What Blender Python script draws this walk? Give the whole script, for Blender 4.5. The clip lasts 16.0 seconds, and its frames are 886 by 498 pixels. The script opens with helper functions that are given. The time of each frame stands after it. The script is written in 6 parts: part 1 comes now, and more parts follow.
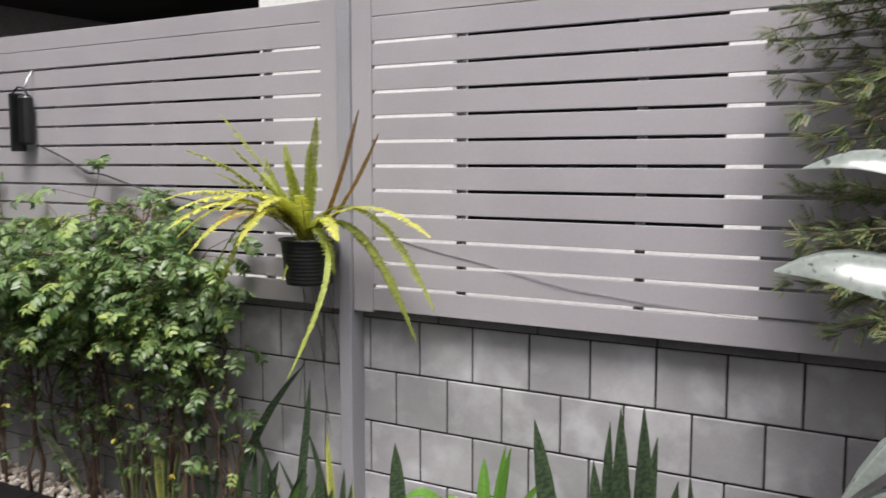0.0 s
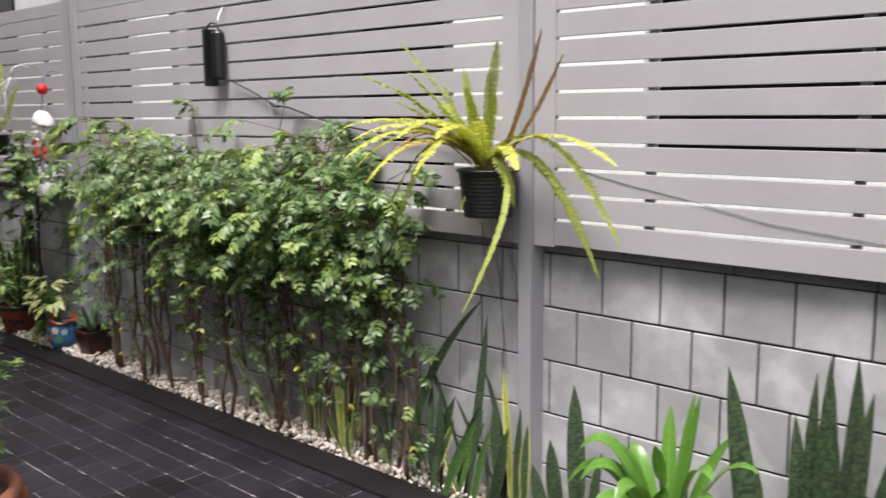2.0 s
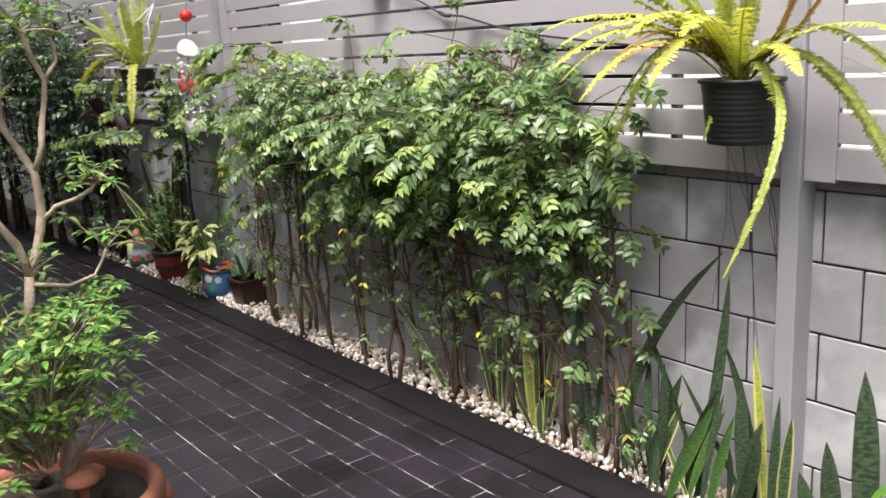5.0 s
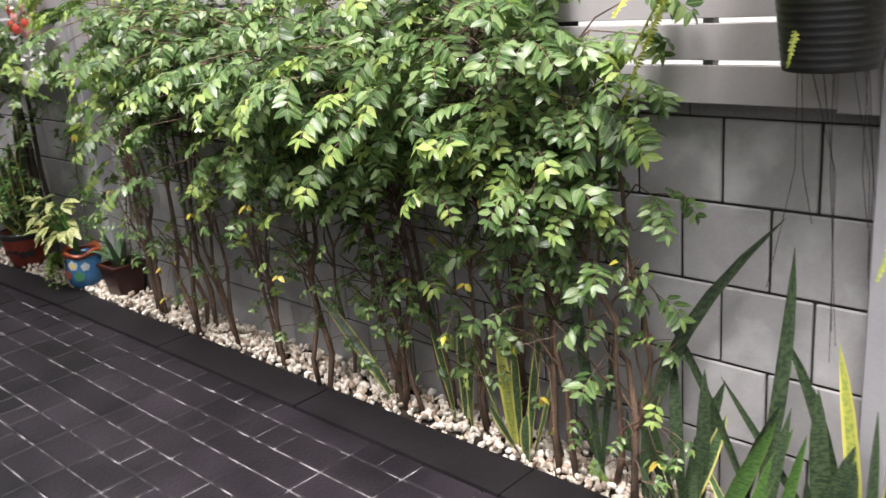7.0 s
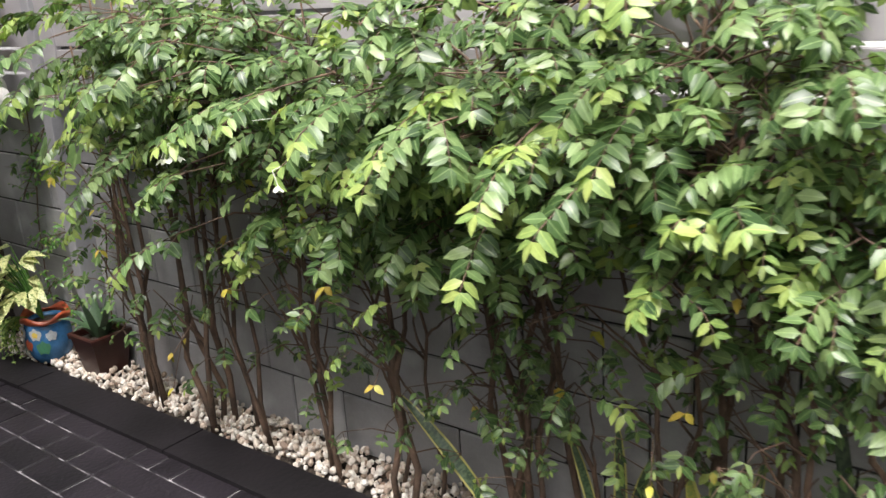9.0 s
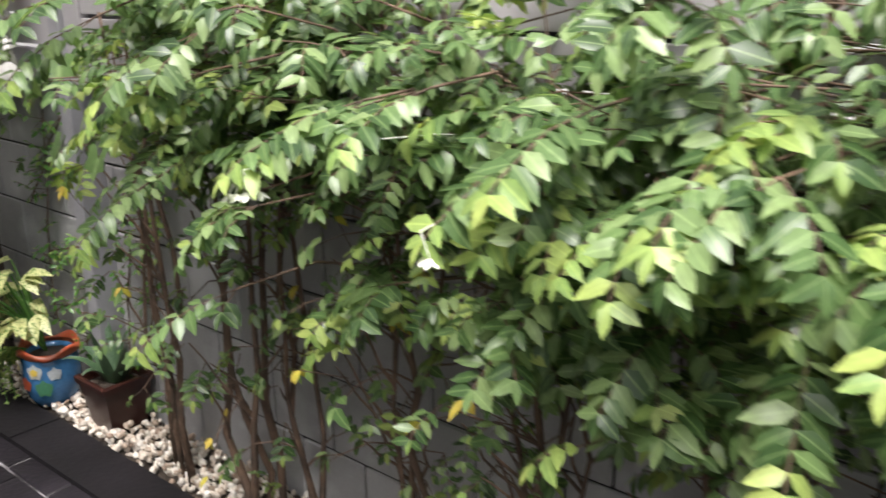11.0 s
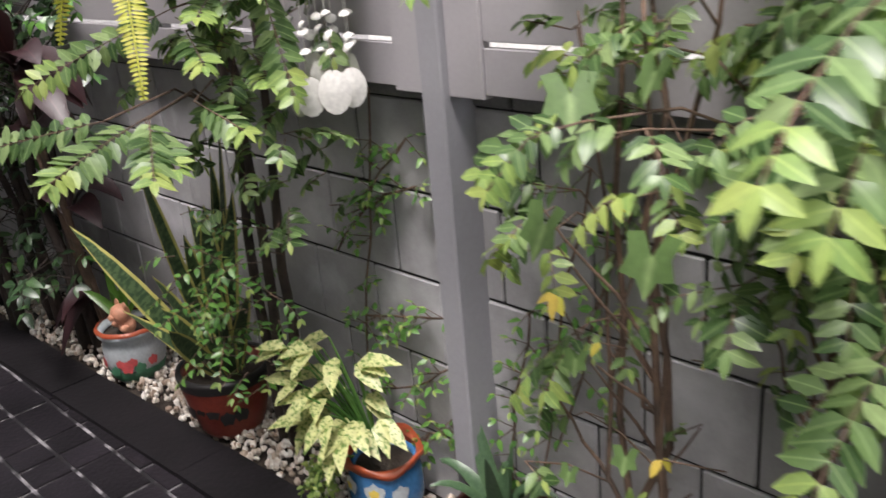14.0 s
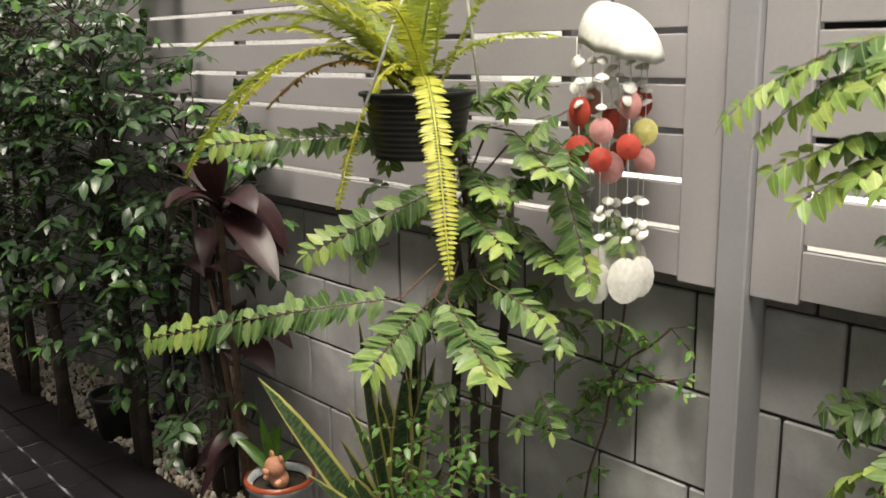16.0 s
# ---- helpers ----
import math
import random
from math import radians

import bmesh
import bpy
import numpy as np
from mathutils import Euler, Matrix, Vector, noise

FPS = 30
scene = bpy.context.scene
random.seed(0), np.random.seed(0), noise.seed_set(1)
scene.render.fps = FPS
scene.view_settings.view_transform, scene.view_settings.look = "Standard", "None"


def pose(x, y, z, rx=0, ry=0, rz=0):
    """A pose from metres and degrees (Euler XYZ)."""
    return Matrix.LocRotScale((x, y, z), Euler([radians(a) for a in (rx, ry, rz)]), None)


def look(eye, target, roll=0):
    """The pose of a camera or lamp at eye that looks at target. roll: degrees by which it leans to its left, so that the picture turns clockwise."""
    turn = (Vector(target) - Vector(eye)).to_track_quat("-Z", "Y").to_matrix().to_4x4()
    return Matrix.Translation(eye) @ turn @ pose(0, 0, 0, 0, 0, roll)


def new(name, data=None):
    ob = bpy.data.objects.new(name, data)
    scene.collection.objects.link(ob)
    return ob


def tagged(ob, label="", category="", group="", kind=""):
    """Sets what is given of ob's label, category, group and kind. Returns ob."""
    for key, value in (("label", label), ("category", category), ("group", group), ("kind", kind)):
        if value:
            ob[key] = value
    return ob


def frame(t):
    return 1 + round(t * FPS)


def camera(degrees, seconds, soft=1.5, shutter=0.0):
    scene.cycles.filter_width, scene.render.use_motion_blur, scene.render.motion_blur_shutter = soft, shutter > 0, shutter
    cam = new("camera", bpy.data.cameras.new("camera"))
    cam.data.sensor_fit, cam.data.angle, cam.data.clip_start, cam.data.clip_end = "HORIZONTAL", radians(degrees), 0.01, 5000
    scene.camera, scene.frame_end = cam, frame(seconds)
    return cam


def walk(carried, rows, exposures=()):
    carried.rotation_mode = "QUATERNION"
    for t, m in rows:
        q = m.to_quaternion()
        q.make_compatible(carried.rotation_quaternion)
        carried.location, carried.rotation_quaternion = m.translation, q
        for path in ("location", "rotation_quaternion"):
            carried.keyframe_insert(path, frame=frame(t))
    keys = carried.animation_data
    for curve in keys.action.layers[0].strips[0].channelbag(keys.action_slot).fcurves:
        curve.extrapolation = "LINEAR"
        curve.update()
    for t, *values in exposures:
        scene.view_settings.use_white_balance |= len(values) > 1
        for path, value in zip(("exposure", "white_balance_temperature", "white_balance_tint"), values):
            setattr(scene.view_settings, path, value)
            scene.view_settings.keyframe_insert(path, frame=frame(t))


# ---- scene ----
cam = camera(53.0, 16.0, shutter=0.5)
PATH = [
    (0, (0.026, 0.04, 1.557), (-0.983, 1.756, 1.364), 0.0),
    (0.5, (0.054, 0.063, 1.511), (-1.064, 1.709, 1.305), -0.5),
    (1, (0.034, 0.049, 1.504), (-1.138, 1.654, 1.279), -0.5),
    (1.5, (-0.008, 0.091, 1.514), (-1.251, 1.634, 1.238), -0.4),
    (2, (-0.053, 0.17, 1.486), (-1.385, 1.63, 1.178), -0.5),
    (2.5, (-0.154, 0.221, 1.48), (-1.606, 1.563, 1.174), -0.8),
    (3, (-0.242, 0.272, 1.461), (-1.771, 1.52, 1.133), -1.4),
    (3.5, (-0.332, 0.36, 1.452), (-1.907, 1.54, 1.095), -1.1),
    (3.7, (-0.365, 0.402, 1.446), (-1.956, 1.556, 1.075), -1.0),
    (5.8, (-0.968, 0.658, 1.388), (-2.45, 1.917, 0.919), -4.0),
    (6, (-1.043, 0.721, 1.387), (-2.512, 1.995, 0.919), -4.1),
    (6.5, (-1.199, 0.832, 1.358), (-2.614, 2.147, 0.837), -3.9),
    (7, (-1.405, 0.899, 1.353), (-2.747, 2.253, 0.748), -5.0),
    (7.5, (-1.65, 0.926, 1.362), (-2.926, 2.348, 0.769), -5.8),
    (8, (-1.873, 0.975, 1.362), (-3.122, 2.425, 0.781), -5.1),
    (8.2, (-1.964, 1.007, 1.373), (-3.216, 2.455, 0.795), -4.9),
    (10.3, (-2.731, 1.31, 1.31), (-3.871, 2.833, 0.693), -2.2),
    (10.5, (-2.796, 1.371, 1.308), (-3.954, 2.884, 0.702), -1.8),
    (11, (-2.946, 1.467, 1.296), (-4.188, 2.917, 0.699), -0.8),
    (11.5, (-3.123, 1.509, 1.282), (-4.481, 2.863, 0.715), 0.0),
    (12, (-3.313, 1.545, 1.293), (-4.728, 2.82, 0.684), -1.0),
    (12.5, (-3.56, 1.571, 1.303), (-5.024, 2.762, 0.641), -1.6),
    (13, (-3.805, 1.584, 1.309), (-5.277, 2.727, 0.583), -2.6),
    (13.5, (-4.014, 1.584, 1.333), (-5.43, 2.793, 0.604), -4.8),
    (14, (-4.191, 1.551, 1.343), (-5.539, 2.838, 0.616), -5.2),
    (14.5, (-4.352, 1.523, 1.356), (-5.76, 2.775, 0.684), -3.9),
    (15, (-4.474, 1.478, 1.388), (-5.921, 2.722, 0.789), -3.3),
    (15.5, (-4.553, 1.405, 1.433), (-6.009, 2.673, 0.911), -3.1),
    (16, (-4.597, 1.308, 1.438), (-6.035, 2.625, 0.994), -1.0),
]
EXPOSURES = [(0.0, 1.02, 6500, 10), (1.5, 1.29, 6500, 10), (3.5, 1.41, 6550, 10), (6.0, 1.74, 6600, 10), (8.0, 1.74, 6600, 9), (10.5, 1.70, 6650, 8), (12.5, 1.90, 6600, 11), (13.5, 1.84, 6600, 12), (14.5, 1.78, 6600, 12), (15.2, 1.94, 6850, 10), (16.0, 1.72, 7500, 4)]
walk(cam, [(t, look(eye, target, roll)) for t, eye, target, roll in PATH], EXPOSURES)

# ---- world and light ----
world = bpy.data.worlds.new("sky")
scene.world = world
world.use_nodes = True
wn, wl = world.node_tree.nodes, world.node_tree.links
sky = wn.new("ShaderNodeTexSky")
sky.sky_type, sky.sun_disc = "NISHITA", False
sky.sun_elevation, sky.sun_rotation = radians(65), radians(156)
sky.dust_density, sky.air_density = 4.0, 1.0
veil = wn.new("ShaderNodeHueSaturation")      # high thin cloud takes the blue out
veil.inputs["Saturation"].default_value = 0.22
wl.new(sky.outputs[0], veil.inputs["Color"])
wl.new(veil.outputs[0], wn["Background"].inputs["Color"])
wn["Background"].inputs["Strength"].default_value = 0.094

sun = new("sun", bpy.data.lights.new("sun", "SUN"))
sun.data.energy, sun.data.angle, sun.data.color = 2.8, radians(26), (1.0, 0.955, 0.955)
sun.matrix_world = look((1.1, -2.5, 6.0), (0, 0, 0))

# ---- materials ----
def material(name, rough=0.6, metal=0.0):
    m = bpy.data.materials.new(name)
    m.use_nodes = True
    b = m.node_tree.nodes["Principled BSDF"]
    b.inputs["Roughness"].default_value, b.inputs["Metallic"].default_value = rough, metal
    return m, m.node_tree.nodes, m.node_tree.links, b


def ramp_of(n, stops):
    r = n.new("ShaderNodeValToRGB")
    while len(r.color_ramp.elements) < len(stops):
        r.color_ramp.elements.new(0.5)
    for e, (p, c) in zip(r.color_ramp.elements, stops):
        e.position, e.color = p, (*c, 1)
    return r


def noise_of(n, l, scale, detail=4, coords="Object", vec=None):
    if vec is None:
        vec = n.new("ShaderNodeTexCoord").outputs[coords]
    t = n.new("ShaderNodeTexNoise")
    t.inputs["Scale"].default_value, t.inputs["Detail"].default_value = scale, detail
    l.new(vec, t.inputs["Vector"])
    return t.outputs["Fac"]


def mixed(n, l, fac, a, b, blend="MIX"):
    m = n.new("ShaderNodeMix")
    m.data_type, m.blend_type = "RGBA", blend
    for sock, v in ((m.inputs["Factor"], fac), (m.inputs["A"], a), (m.inputs["B"], b)):
        if isinstance(v, (int, float)):
            sock.default_value = v
        elif isinstance(v, tuple):
            sock.default_value = (*v, 1)
        else:
            l.new(v, sock)
    return m.outputs["Result"]


def bumped(n, l, b, height, strength, distance=0.01):
    k = n.new("ShaderNodeBump")
    k.inputs["Strength"].default_value, k.inputs["Distance"].default_value = strength, distance
    l.new(height, k.inputs["Height"])
    l.new(k.outputs[0], b.inputs["Normal"])


def worn(name, base, stain, rough=0.6, big=1.5, fine=60, bump=0.2, metal=0.0, vary=0.0, island=False, span=(0.35, 0.65), grain=0.78, gloss=0.5):
    """A surface with broad stains, fine grain and relief, in world-sized noise."""
    m, n, l, b = material(name, rough, metal)
    b.inputs["Specular IOR Level"].default_value = gloss
    pos = n.new("ShaderNodeNewGeometry").outputs["Position"]
    big_n, fine_n = noise_of(n, l, big, 5, vec=pos), noise_of(n, l, fine, 3, vec=pos)
    r1 = ramp_of(n, [(span[0], stain), (span[1], base)])
    l.new(big_n, r1.inputs[0])
    r2 = ramp_of(n, [(0.3, (grain,) * 3), (0.7, (1.0, 1.0, 1.0))])
    l.new(fine_n, r2.inputs[0])
    col = mixed(n, l, 1.0, r1.outputs[0], r2.outputs[0], "MULTIPLY")
    if vary:
        rnd = n.new("ShaderNodeNewGeometry").outputs["Random Per Island"] if island else n.new("ShaderNodeObjectInfo").outputs["Random"]
        r3 = ramp_of(n, [(0.0, (1 - vary,) * 3), (1.0, (1.0, 1.0, 1.0))])
        l.new(rnd, r3.inputs[0])
        col = mixed(n, l, 1.0, col, r3.outputs[0], "MULTIPLY")
    l.new(col, b.inputs["Base Color"])
    bumped(n, l, b, fine_n, bump, 0.004)
    return m


def leafy(name, colours, rough=0.38, glow=0.35, spots=None):
    """Leaf: colour by leaf, a paler midrib, light passing through."""
    m, n, l, b = material(name, rough)
    rnd = n.new("ShaderNodeNewGeometry").outputs["Random Per Island"]
    r = ramp_of(n, [(i / max(1, len(colours) - 1), c) for i, c in enumerate(colours)])
    l.new(rnd, r.inputs[0])
    uv = n.new("ShaderNodeUVMap").outputs[0]
    sep = n.new("ShaderNodeSeparateXYZ")
    l.new(uv, sep.inputs[0])
    rib = ramp_of(n, [(0.44, (0, 0, 0)), (0.5, (1, 1, 1)), (0.56, (0, 0, 0))])
    l.new(sep.outputs[0], rib.inputs[0])
    col = mixed(n, l, 0.0, r.outputs[0], tuple(min(1, c * 1.6) for c in colours[-1]))
    m2 = col.node
    dim = n.new("ShaderNodeMath")
    dim.operation = "MULTIPLY"
    dim.inputs[1].default_value = 0.45
    l.new(rib.outputs[0], dim.inputs[0])
    l.new(dim.outputs[0], m2.inputs["Factor"])
    if spots:
        f = noise_of(n, l, spots[1], 3, "Object")
        rr = ramp_of(n, [(spots[2], (0, 0, 0)), (spots[2] + 0.06, (1, 1, 1))])
        l.new(f, rr.inputs[0])
        col = mixed(n, l, rr.outputs[0], col, spots[0])
    mottle = noise_of(n, l, 90, 2, "Object")
    rm = ramp_of(n, [(0.3, (0.8, 0.8, 0.8)), (0.7, (1, 1, 1))])
    l.new(mottle, rm.inputs[0])
    col = mixed(n, l, 1.0, col, rm.outputs[0], "MULTIPLY")
    l.new(col, b.inputs["Base Color"])
    t = n.new("ShaderNodeBsdfTranslucent")
    warm = mixed(n, l, 1.0, col, (1.0, 1.03, 0.62), "MULTIPLY")
    l.new(warm, t.inputs["Color"])
    mix = n.new("ShaderNodeMixShader")
    mix.inputs[0].default_value = glow
    l.new(b.outputs[0], mix.inputs[1])
    l.new(t.outputs[0], mix.inputs[2])
    l.new(mix.outputs[0], n["Material Output"].inputs[0])
    return m


def sword_leaf(name, body, band, edge, edge_at=0.82):
    """Snake plant: cross bands on a dark leaf and a paler rim."""
    m, n, l, b = material(name, 0.42)
    uv = n.new("ShaderNodeUVMap").outputs[0]
    sep = n.new("ShaderNodeSeparateXYZ")
    l.new(uv, sep.inputs[0])
    sc = n.new("ShaderNodeVectorMath")
    sc.operation = "MULTIPLY"
    sc.inputs[1].default_value = (1.2, 22.0, 1.0)
    l.new(uv, sc.inputs[0])
    nz = noise_of(n, l, 2.2, 4, vec=sc.outputs[0])
    rb = ramp_of(n, [(0.42, body), (0.56, band)])
    l.new(nz, rb.inputs[0])
    a = n.new("ShaderNodeMath"); a.operation = "SUBTRACT"; a.inputs[1].default_value = 0.5
    l.new(sep.outputs[0], a.inputs[0])
    ab = n.new("ShaderNodeMath"); ab.operation = "ABSOLUTE"
    l.new(a.outputs[0], ab.inputs[0])
    re = ramp_of(n, [(0.5 * edge_at - 0.02, (0, 0, 0)), (0.5 * edge_at + 0.02, (1, 1, 1))])
    l.new(ab.outputs[0], re.inputs[0])
    col = mixed(n, l, re.outputs[0], rb.outputs[0], edge)
    l.new(col, b.inputs["Base Color"])
    return m


M = {}
M["fence"] = worn("grey_fence_paint", (0.350, 0.332, 0.346), (0.318, 0.300, 0.314), 0.5, 2.6, 120, 0.03, grain=0.94)
M["post"] = worn("grey_post_paint", (0.30, 0.295, 0.315), (0.265, 0.26, 0.28), 0.42, 3.0, 90, 0.03, grain=0.93)
M["block"] = worn("painted_concrete_block", (0.42, 0.41, 0.415), (0.31, 0.302, 0.31), 0.78, 4.0, 150, 0.14, vary=0.20, grain=0.92)
bn, bl = M["block"].node_tree.nodes, M["block"].node_tree.links      # chalky bloom in clouds
bb = bn["Principled BSDF"]
bp = bn.new("ShaderNodeNewGeometry").outputs["Position"]
bloom = ramp_of(bn, [(0.50, (0, 0, 0)), (0.74, (0.6, 0.6, 0.6))])
bl.new(noise_of(bn, bl, 6.5, 6, vec=bp), bloom.inputs[0])
bl.new(mixed(bn, bl, bloom.outputs[0], bb.inputs["Base Color"].links[0].from_socket, (0.58, 0.58, 0.60)), bb.inputs["Base Color"])
M["mortar"] = worn("dark_mortar", (0.045, 0.043, 0.043), (0.025, 0.024, 0.024), 0.9, 6, 150, 0.5)
M["cap"] = worn("grey_cap_course", (0.24, 0.235, 0.235), (0.17, 0.168, 0.168), 0.8, 5, 120, 0.3)
M["tile"] = worn("black_stamped_paving", (0.025, 0.020, 0.026), (0.010, 0.008, 0.011), 0.46, 4, 70, 0.55, vary=0.45, gloss=0.4)
M["tile_far"] = worn("black_stamped_paving_far", (0.025, 0.020, 0.026), (0.010, 0.008, 0.011), 0.46, 4, 70, 0.55, vary=0.45, island=True, gloss=0.4)
# joints: broken pale patches paint the glints of glancing light into the colour
M["joint"] = worn("pale_joint_glints", (0.33, 0.31, 0.325), (0.020, 0.018, 0.020), 0.5, 13, 80, 0.5, span=(0.46, 0.64))
M["kerb"] = worn("black_kerb_paint", (0.013, 0.011, 0.013), (0.008, 0.007, 0.008), 0.6, 5, 60, 0.4, gloss=0.2)
M["soil"] = worn("dark_potting_soil", (0.050, 0.036, 0.026), (0.022, 0.016, 0.012), 0.95, 14, 160, 1.0)
M["bark"] = worn("brown_bark", (0.17, 0.105, 0.07), (0.075, 0.05, 0.036), 0.85, 18, 130, 0.8)
M["pale_bark"] = worn("pale_grey_bark", (0.44, 0.35, 0.26), (0.24, 0.18, 0.13), 0.8, 20, 130, 0.6)
M["dark_bark"] = worn("dark_bark", (0.06, 0.042, 0.033), (0.028, 0.02, 0.017), 0.85, 18, 120, 0.7)
M["terracotta"] = worn("terracotta", (0.36, 0.125, 0.065), (0.22, 0.085, 0.055), 0.75, 9, 120, 0.3)
M["black_plastic"] = worn("black_plastic", (0.008, 0.008, 0.009), (0.012, 0.012, 0.013), 0.4, 8, 100, 0.1)
M["white_wall"] = worn("white_house_paint", (0.80, 0.79, 0.77), (0.74, 0.73, 0.71), 0.8, 1.2, 40, 0.1)
M["pale_wall"] = worn("pale_grey_house_paint", (0.52, 0.51, 0.52), (0.47, 0.46, 0.47), 0.8, 1.2, 40, 0.1)
# near black: the shade inside the house openings is put into this colour
M["dark_roof_and_shade"] = worn("dark_eave_and_shade", (0.012, 0.011, 0.011), (0.02, 0.018, 0.018), 0.8, 2, 30, 0.2)
M["house_wall"] = worn("house_wall_paint", (0.50, 0.48, 0.45), (0.44, 0.42, 0.40), 0.85, 1.0, 50, 0.1)
M["leaf"] = leafy("green_leaf", [(0.038, 0.082, 0.026), (0.080, 0.150, 0.048), (0.15, 0.245, 0.085), (0.29, 0.39, 0.17)], 0.36, 0.42)
M["young_leaf"] = leafy("yellow_green_leaf", [(0.20, 0.32, 0.09), (0.29, 0.41, 0.12), (0.40, 0.48, 0.14)], 0.42, 0.42)
M["yellow_leaf"] = leafy("yellowing_leaf", [(0.50, 0.50, 0.08), (0.58, 0.52, 0.08), (0.55, 0.40, 0.08)], 0.5, 0.4)
M["dark_leaf"] = leafy("dark_glossy_leaf", [(0.010, 0.026, 0.010), (0.024, 0.058, 0.021), (0.065, 0.130, 0.045)], 0.34, 0.18)
M["mid_leaf"] = leafy("mid_green_leaf", [(0.06, 0.16, 0.035), (0.10, 0.24, 0.05), (0.14, 0.30, 0.06)], 0.33, 0.3)
M["fern"] = leafy("fern_frond", [(0.25, 0.33, 0.07), (0.36, 0.42, 0.08), (0.47, 0.50, 0.10)], 0.5, 0.4)
M["yellow_fern"] = leafy("yellow_fern_frond", [(0.52, 0.56, 0.09), (0.63, 0.64, 0.12), (0.70, 0.64, 0.15)], 0.45, 0.4)
M["dry_fern"] = leafy("dry_fern_frond", [(0.42, 0.20, 0.06), (0.36, 0.24, 0.07), (0.30, 0.12, 0.06)], 0.7, 0.3)
M["bromeliad"] = leafy("bright_strap_leaf", [(0.065, 0.165, 0.028), (0.10, 0.23, 0.036), (0.16, 0.31, 0.05)], 0.3, 0.3)
M["cordyline"] = leafy("maroon_leaf", [(0.016, 0.006, 0.008), (0.028, 0.009, 0.012), (0.060, 0.022, 0.024)], 0.42, 0.12)
M["variegated"] = leafy("variegated_leaf", [(0.50, 0.52, 0.22), (0.56, 0.56, 0.27), (0.46, 0.50, 0.2)], 0.45, 0.3, spots=((0.15, 0.24, 0.06), 120, 0.52))
M["silver_leaf"] = leafy("silvery_rain_wet_leaf", [(0.16, 0.19, 0.17), (0.19, 0.21, 0.19)], 0.24, 0.05, spots=((0.030, 0.040, 0.034), 60, 0.62))
M["conifer"] = leafy("conifer_needle", [(0.06, 0.11, 0.05), (0.10, 0.17, 0.07), (0.16, 0.22, 0.09), (0.26, 0.17, 0.06)], 0.6, 0.25)
M["snake"] = sword_leaf("banded_sword_leaf", (0.014, 0.028, 0.014), (0.048, 0.074, 0.034), (0.035, 0.055, 0.022), 0.93)
M["snake_green"] = sword_leaf("plain_green_sword_leaf", (0.030, 0.075, 0.018), (0.060, 0.125, 0.028), (0.09, 0.14, 0.03), 0.90)
M["snake_rim"] = sword_leaf("yellow_rimmed_sword_leaf", (0.025, 0.055, 0.024), (0.08, 0.125, 0.055), (0.46, 0.42, 0.13), 0.72)
M["snake_yellow"] = sword_leaf("yellow_sword_leaf", (0.30, 0.30, 0.06), (0.16, 0.22, 0.05), (0.40, 0.38, 0.09), 0.6)
M["aloe"] = sword_leaf("aloe_leaf", (0.030, 0.062, 0.030), (0.055, 0.10, 0.048), (0.07, 0.12, 0.055), 0.9)
M["white_flower"] = worn("white_petal", (0.82, 0.82, 0.76), (0.74, 0.75, 0.66), 0.5, 30, 200, 0.05)
M["cable"] = worn("black_cable", (0.02, 0.02, 0.02), (0.035, 0.033, 0.033), 0.5, 20, 200, 0.1)
M["grey_cable"] = worn("grey_cable", (0.20, 0.20, 0.20), (0.15, 0.15, 0.15), 0.5, 20, 200, 0.1)
M["steel"] = worn("galvanised_steel", (0.55, 0.55, 0.55), (0.45, 0.45, 0.45), 0.35, 20, 200, 0.1, metal=0.8)
M["white_plastic"] = worn("white_plastic", (0.78, 0.78, 0.76), (0.7, 0.7, 0.68), 0.45, 10, 90, 0.05)


def simple(key, name, a, rough=0.5, metal=0.0):
    M[key] = worn(name, a, tuple(c * 0.82 for c in a), rough, 12, 110, 0.12, metal)


simple("capiz", "white_capiz_shell", (0.80, 0.78, 0.74), 0.35)
simple("pink_shell", "pink_shell", (0.60, 0.28, 0.28), 0.4)
simple("red_shell", "red_shell", (0.52, 0.07, 0.05), 0.4)
simple("yellow_shell", "yellow_shell", (0.75, 0.68, 0.25), 0.4)
simple("red_ball", "red_ball", (0.66, 0.02, 0.02), 0.5)
simple("blue_glaze", "blue_glaze", (0.05, 0.17, 0.36), 0.25)
simple("orange_rim", "orange_glaze", (0.38, 0.075, 0.03), 0.35)
simple("brown_glaze", "brown_glaze", (0.040, 0.012, 0.009), 0.28)
simple("red_glaze", "red_brown_glaze", (0.26, 0.045, 0.028), 0.35)
simple("black_glaze", "black_glaze", (0.02, 0.018, 0.018), 0.35)
simple("white_glaze", "white_glaze", (0.50, 0.54, 0.56), 0.3)
simple("pink_paint", "pink_paint", (0.62, 0.10, 0.10), 0.45)
simple("green_paint", "green_paint", (0.05, 0.17, 0.09), 0.45)
simple("yellow_paint", "yellow_paint", (0.75, 0.55, 0.10), 0.45)
simple("pig", "painted_clay_figure", (0.68, 0.32, 0.20), 0.55)
simple("blue_metal", "blue_painted_metal", (0.03, 0.13, 0.30), 0.4)
simple("glass_dark", "dark_window_glass", (0.012, 0.013, 0.016), 0.1)


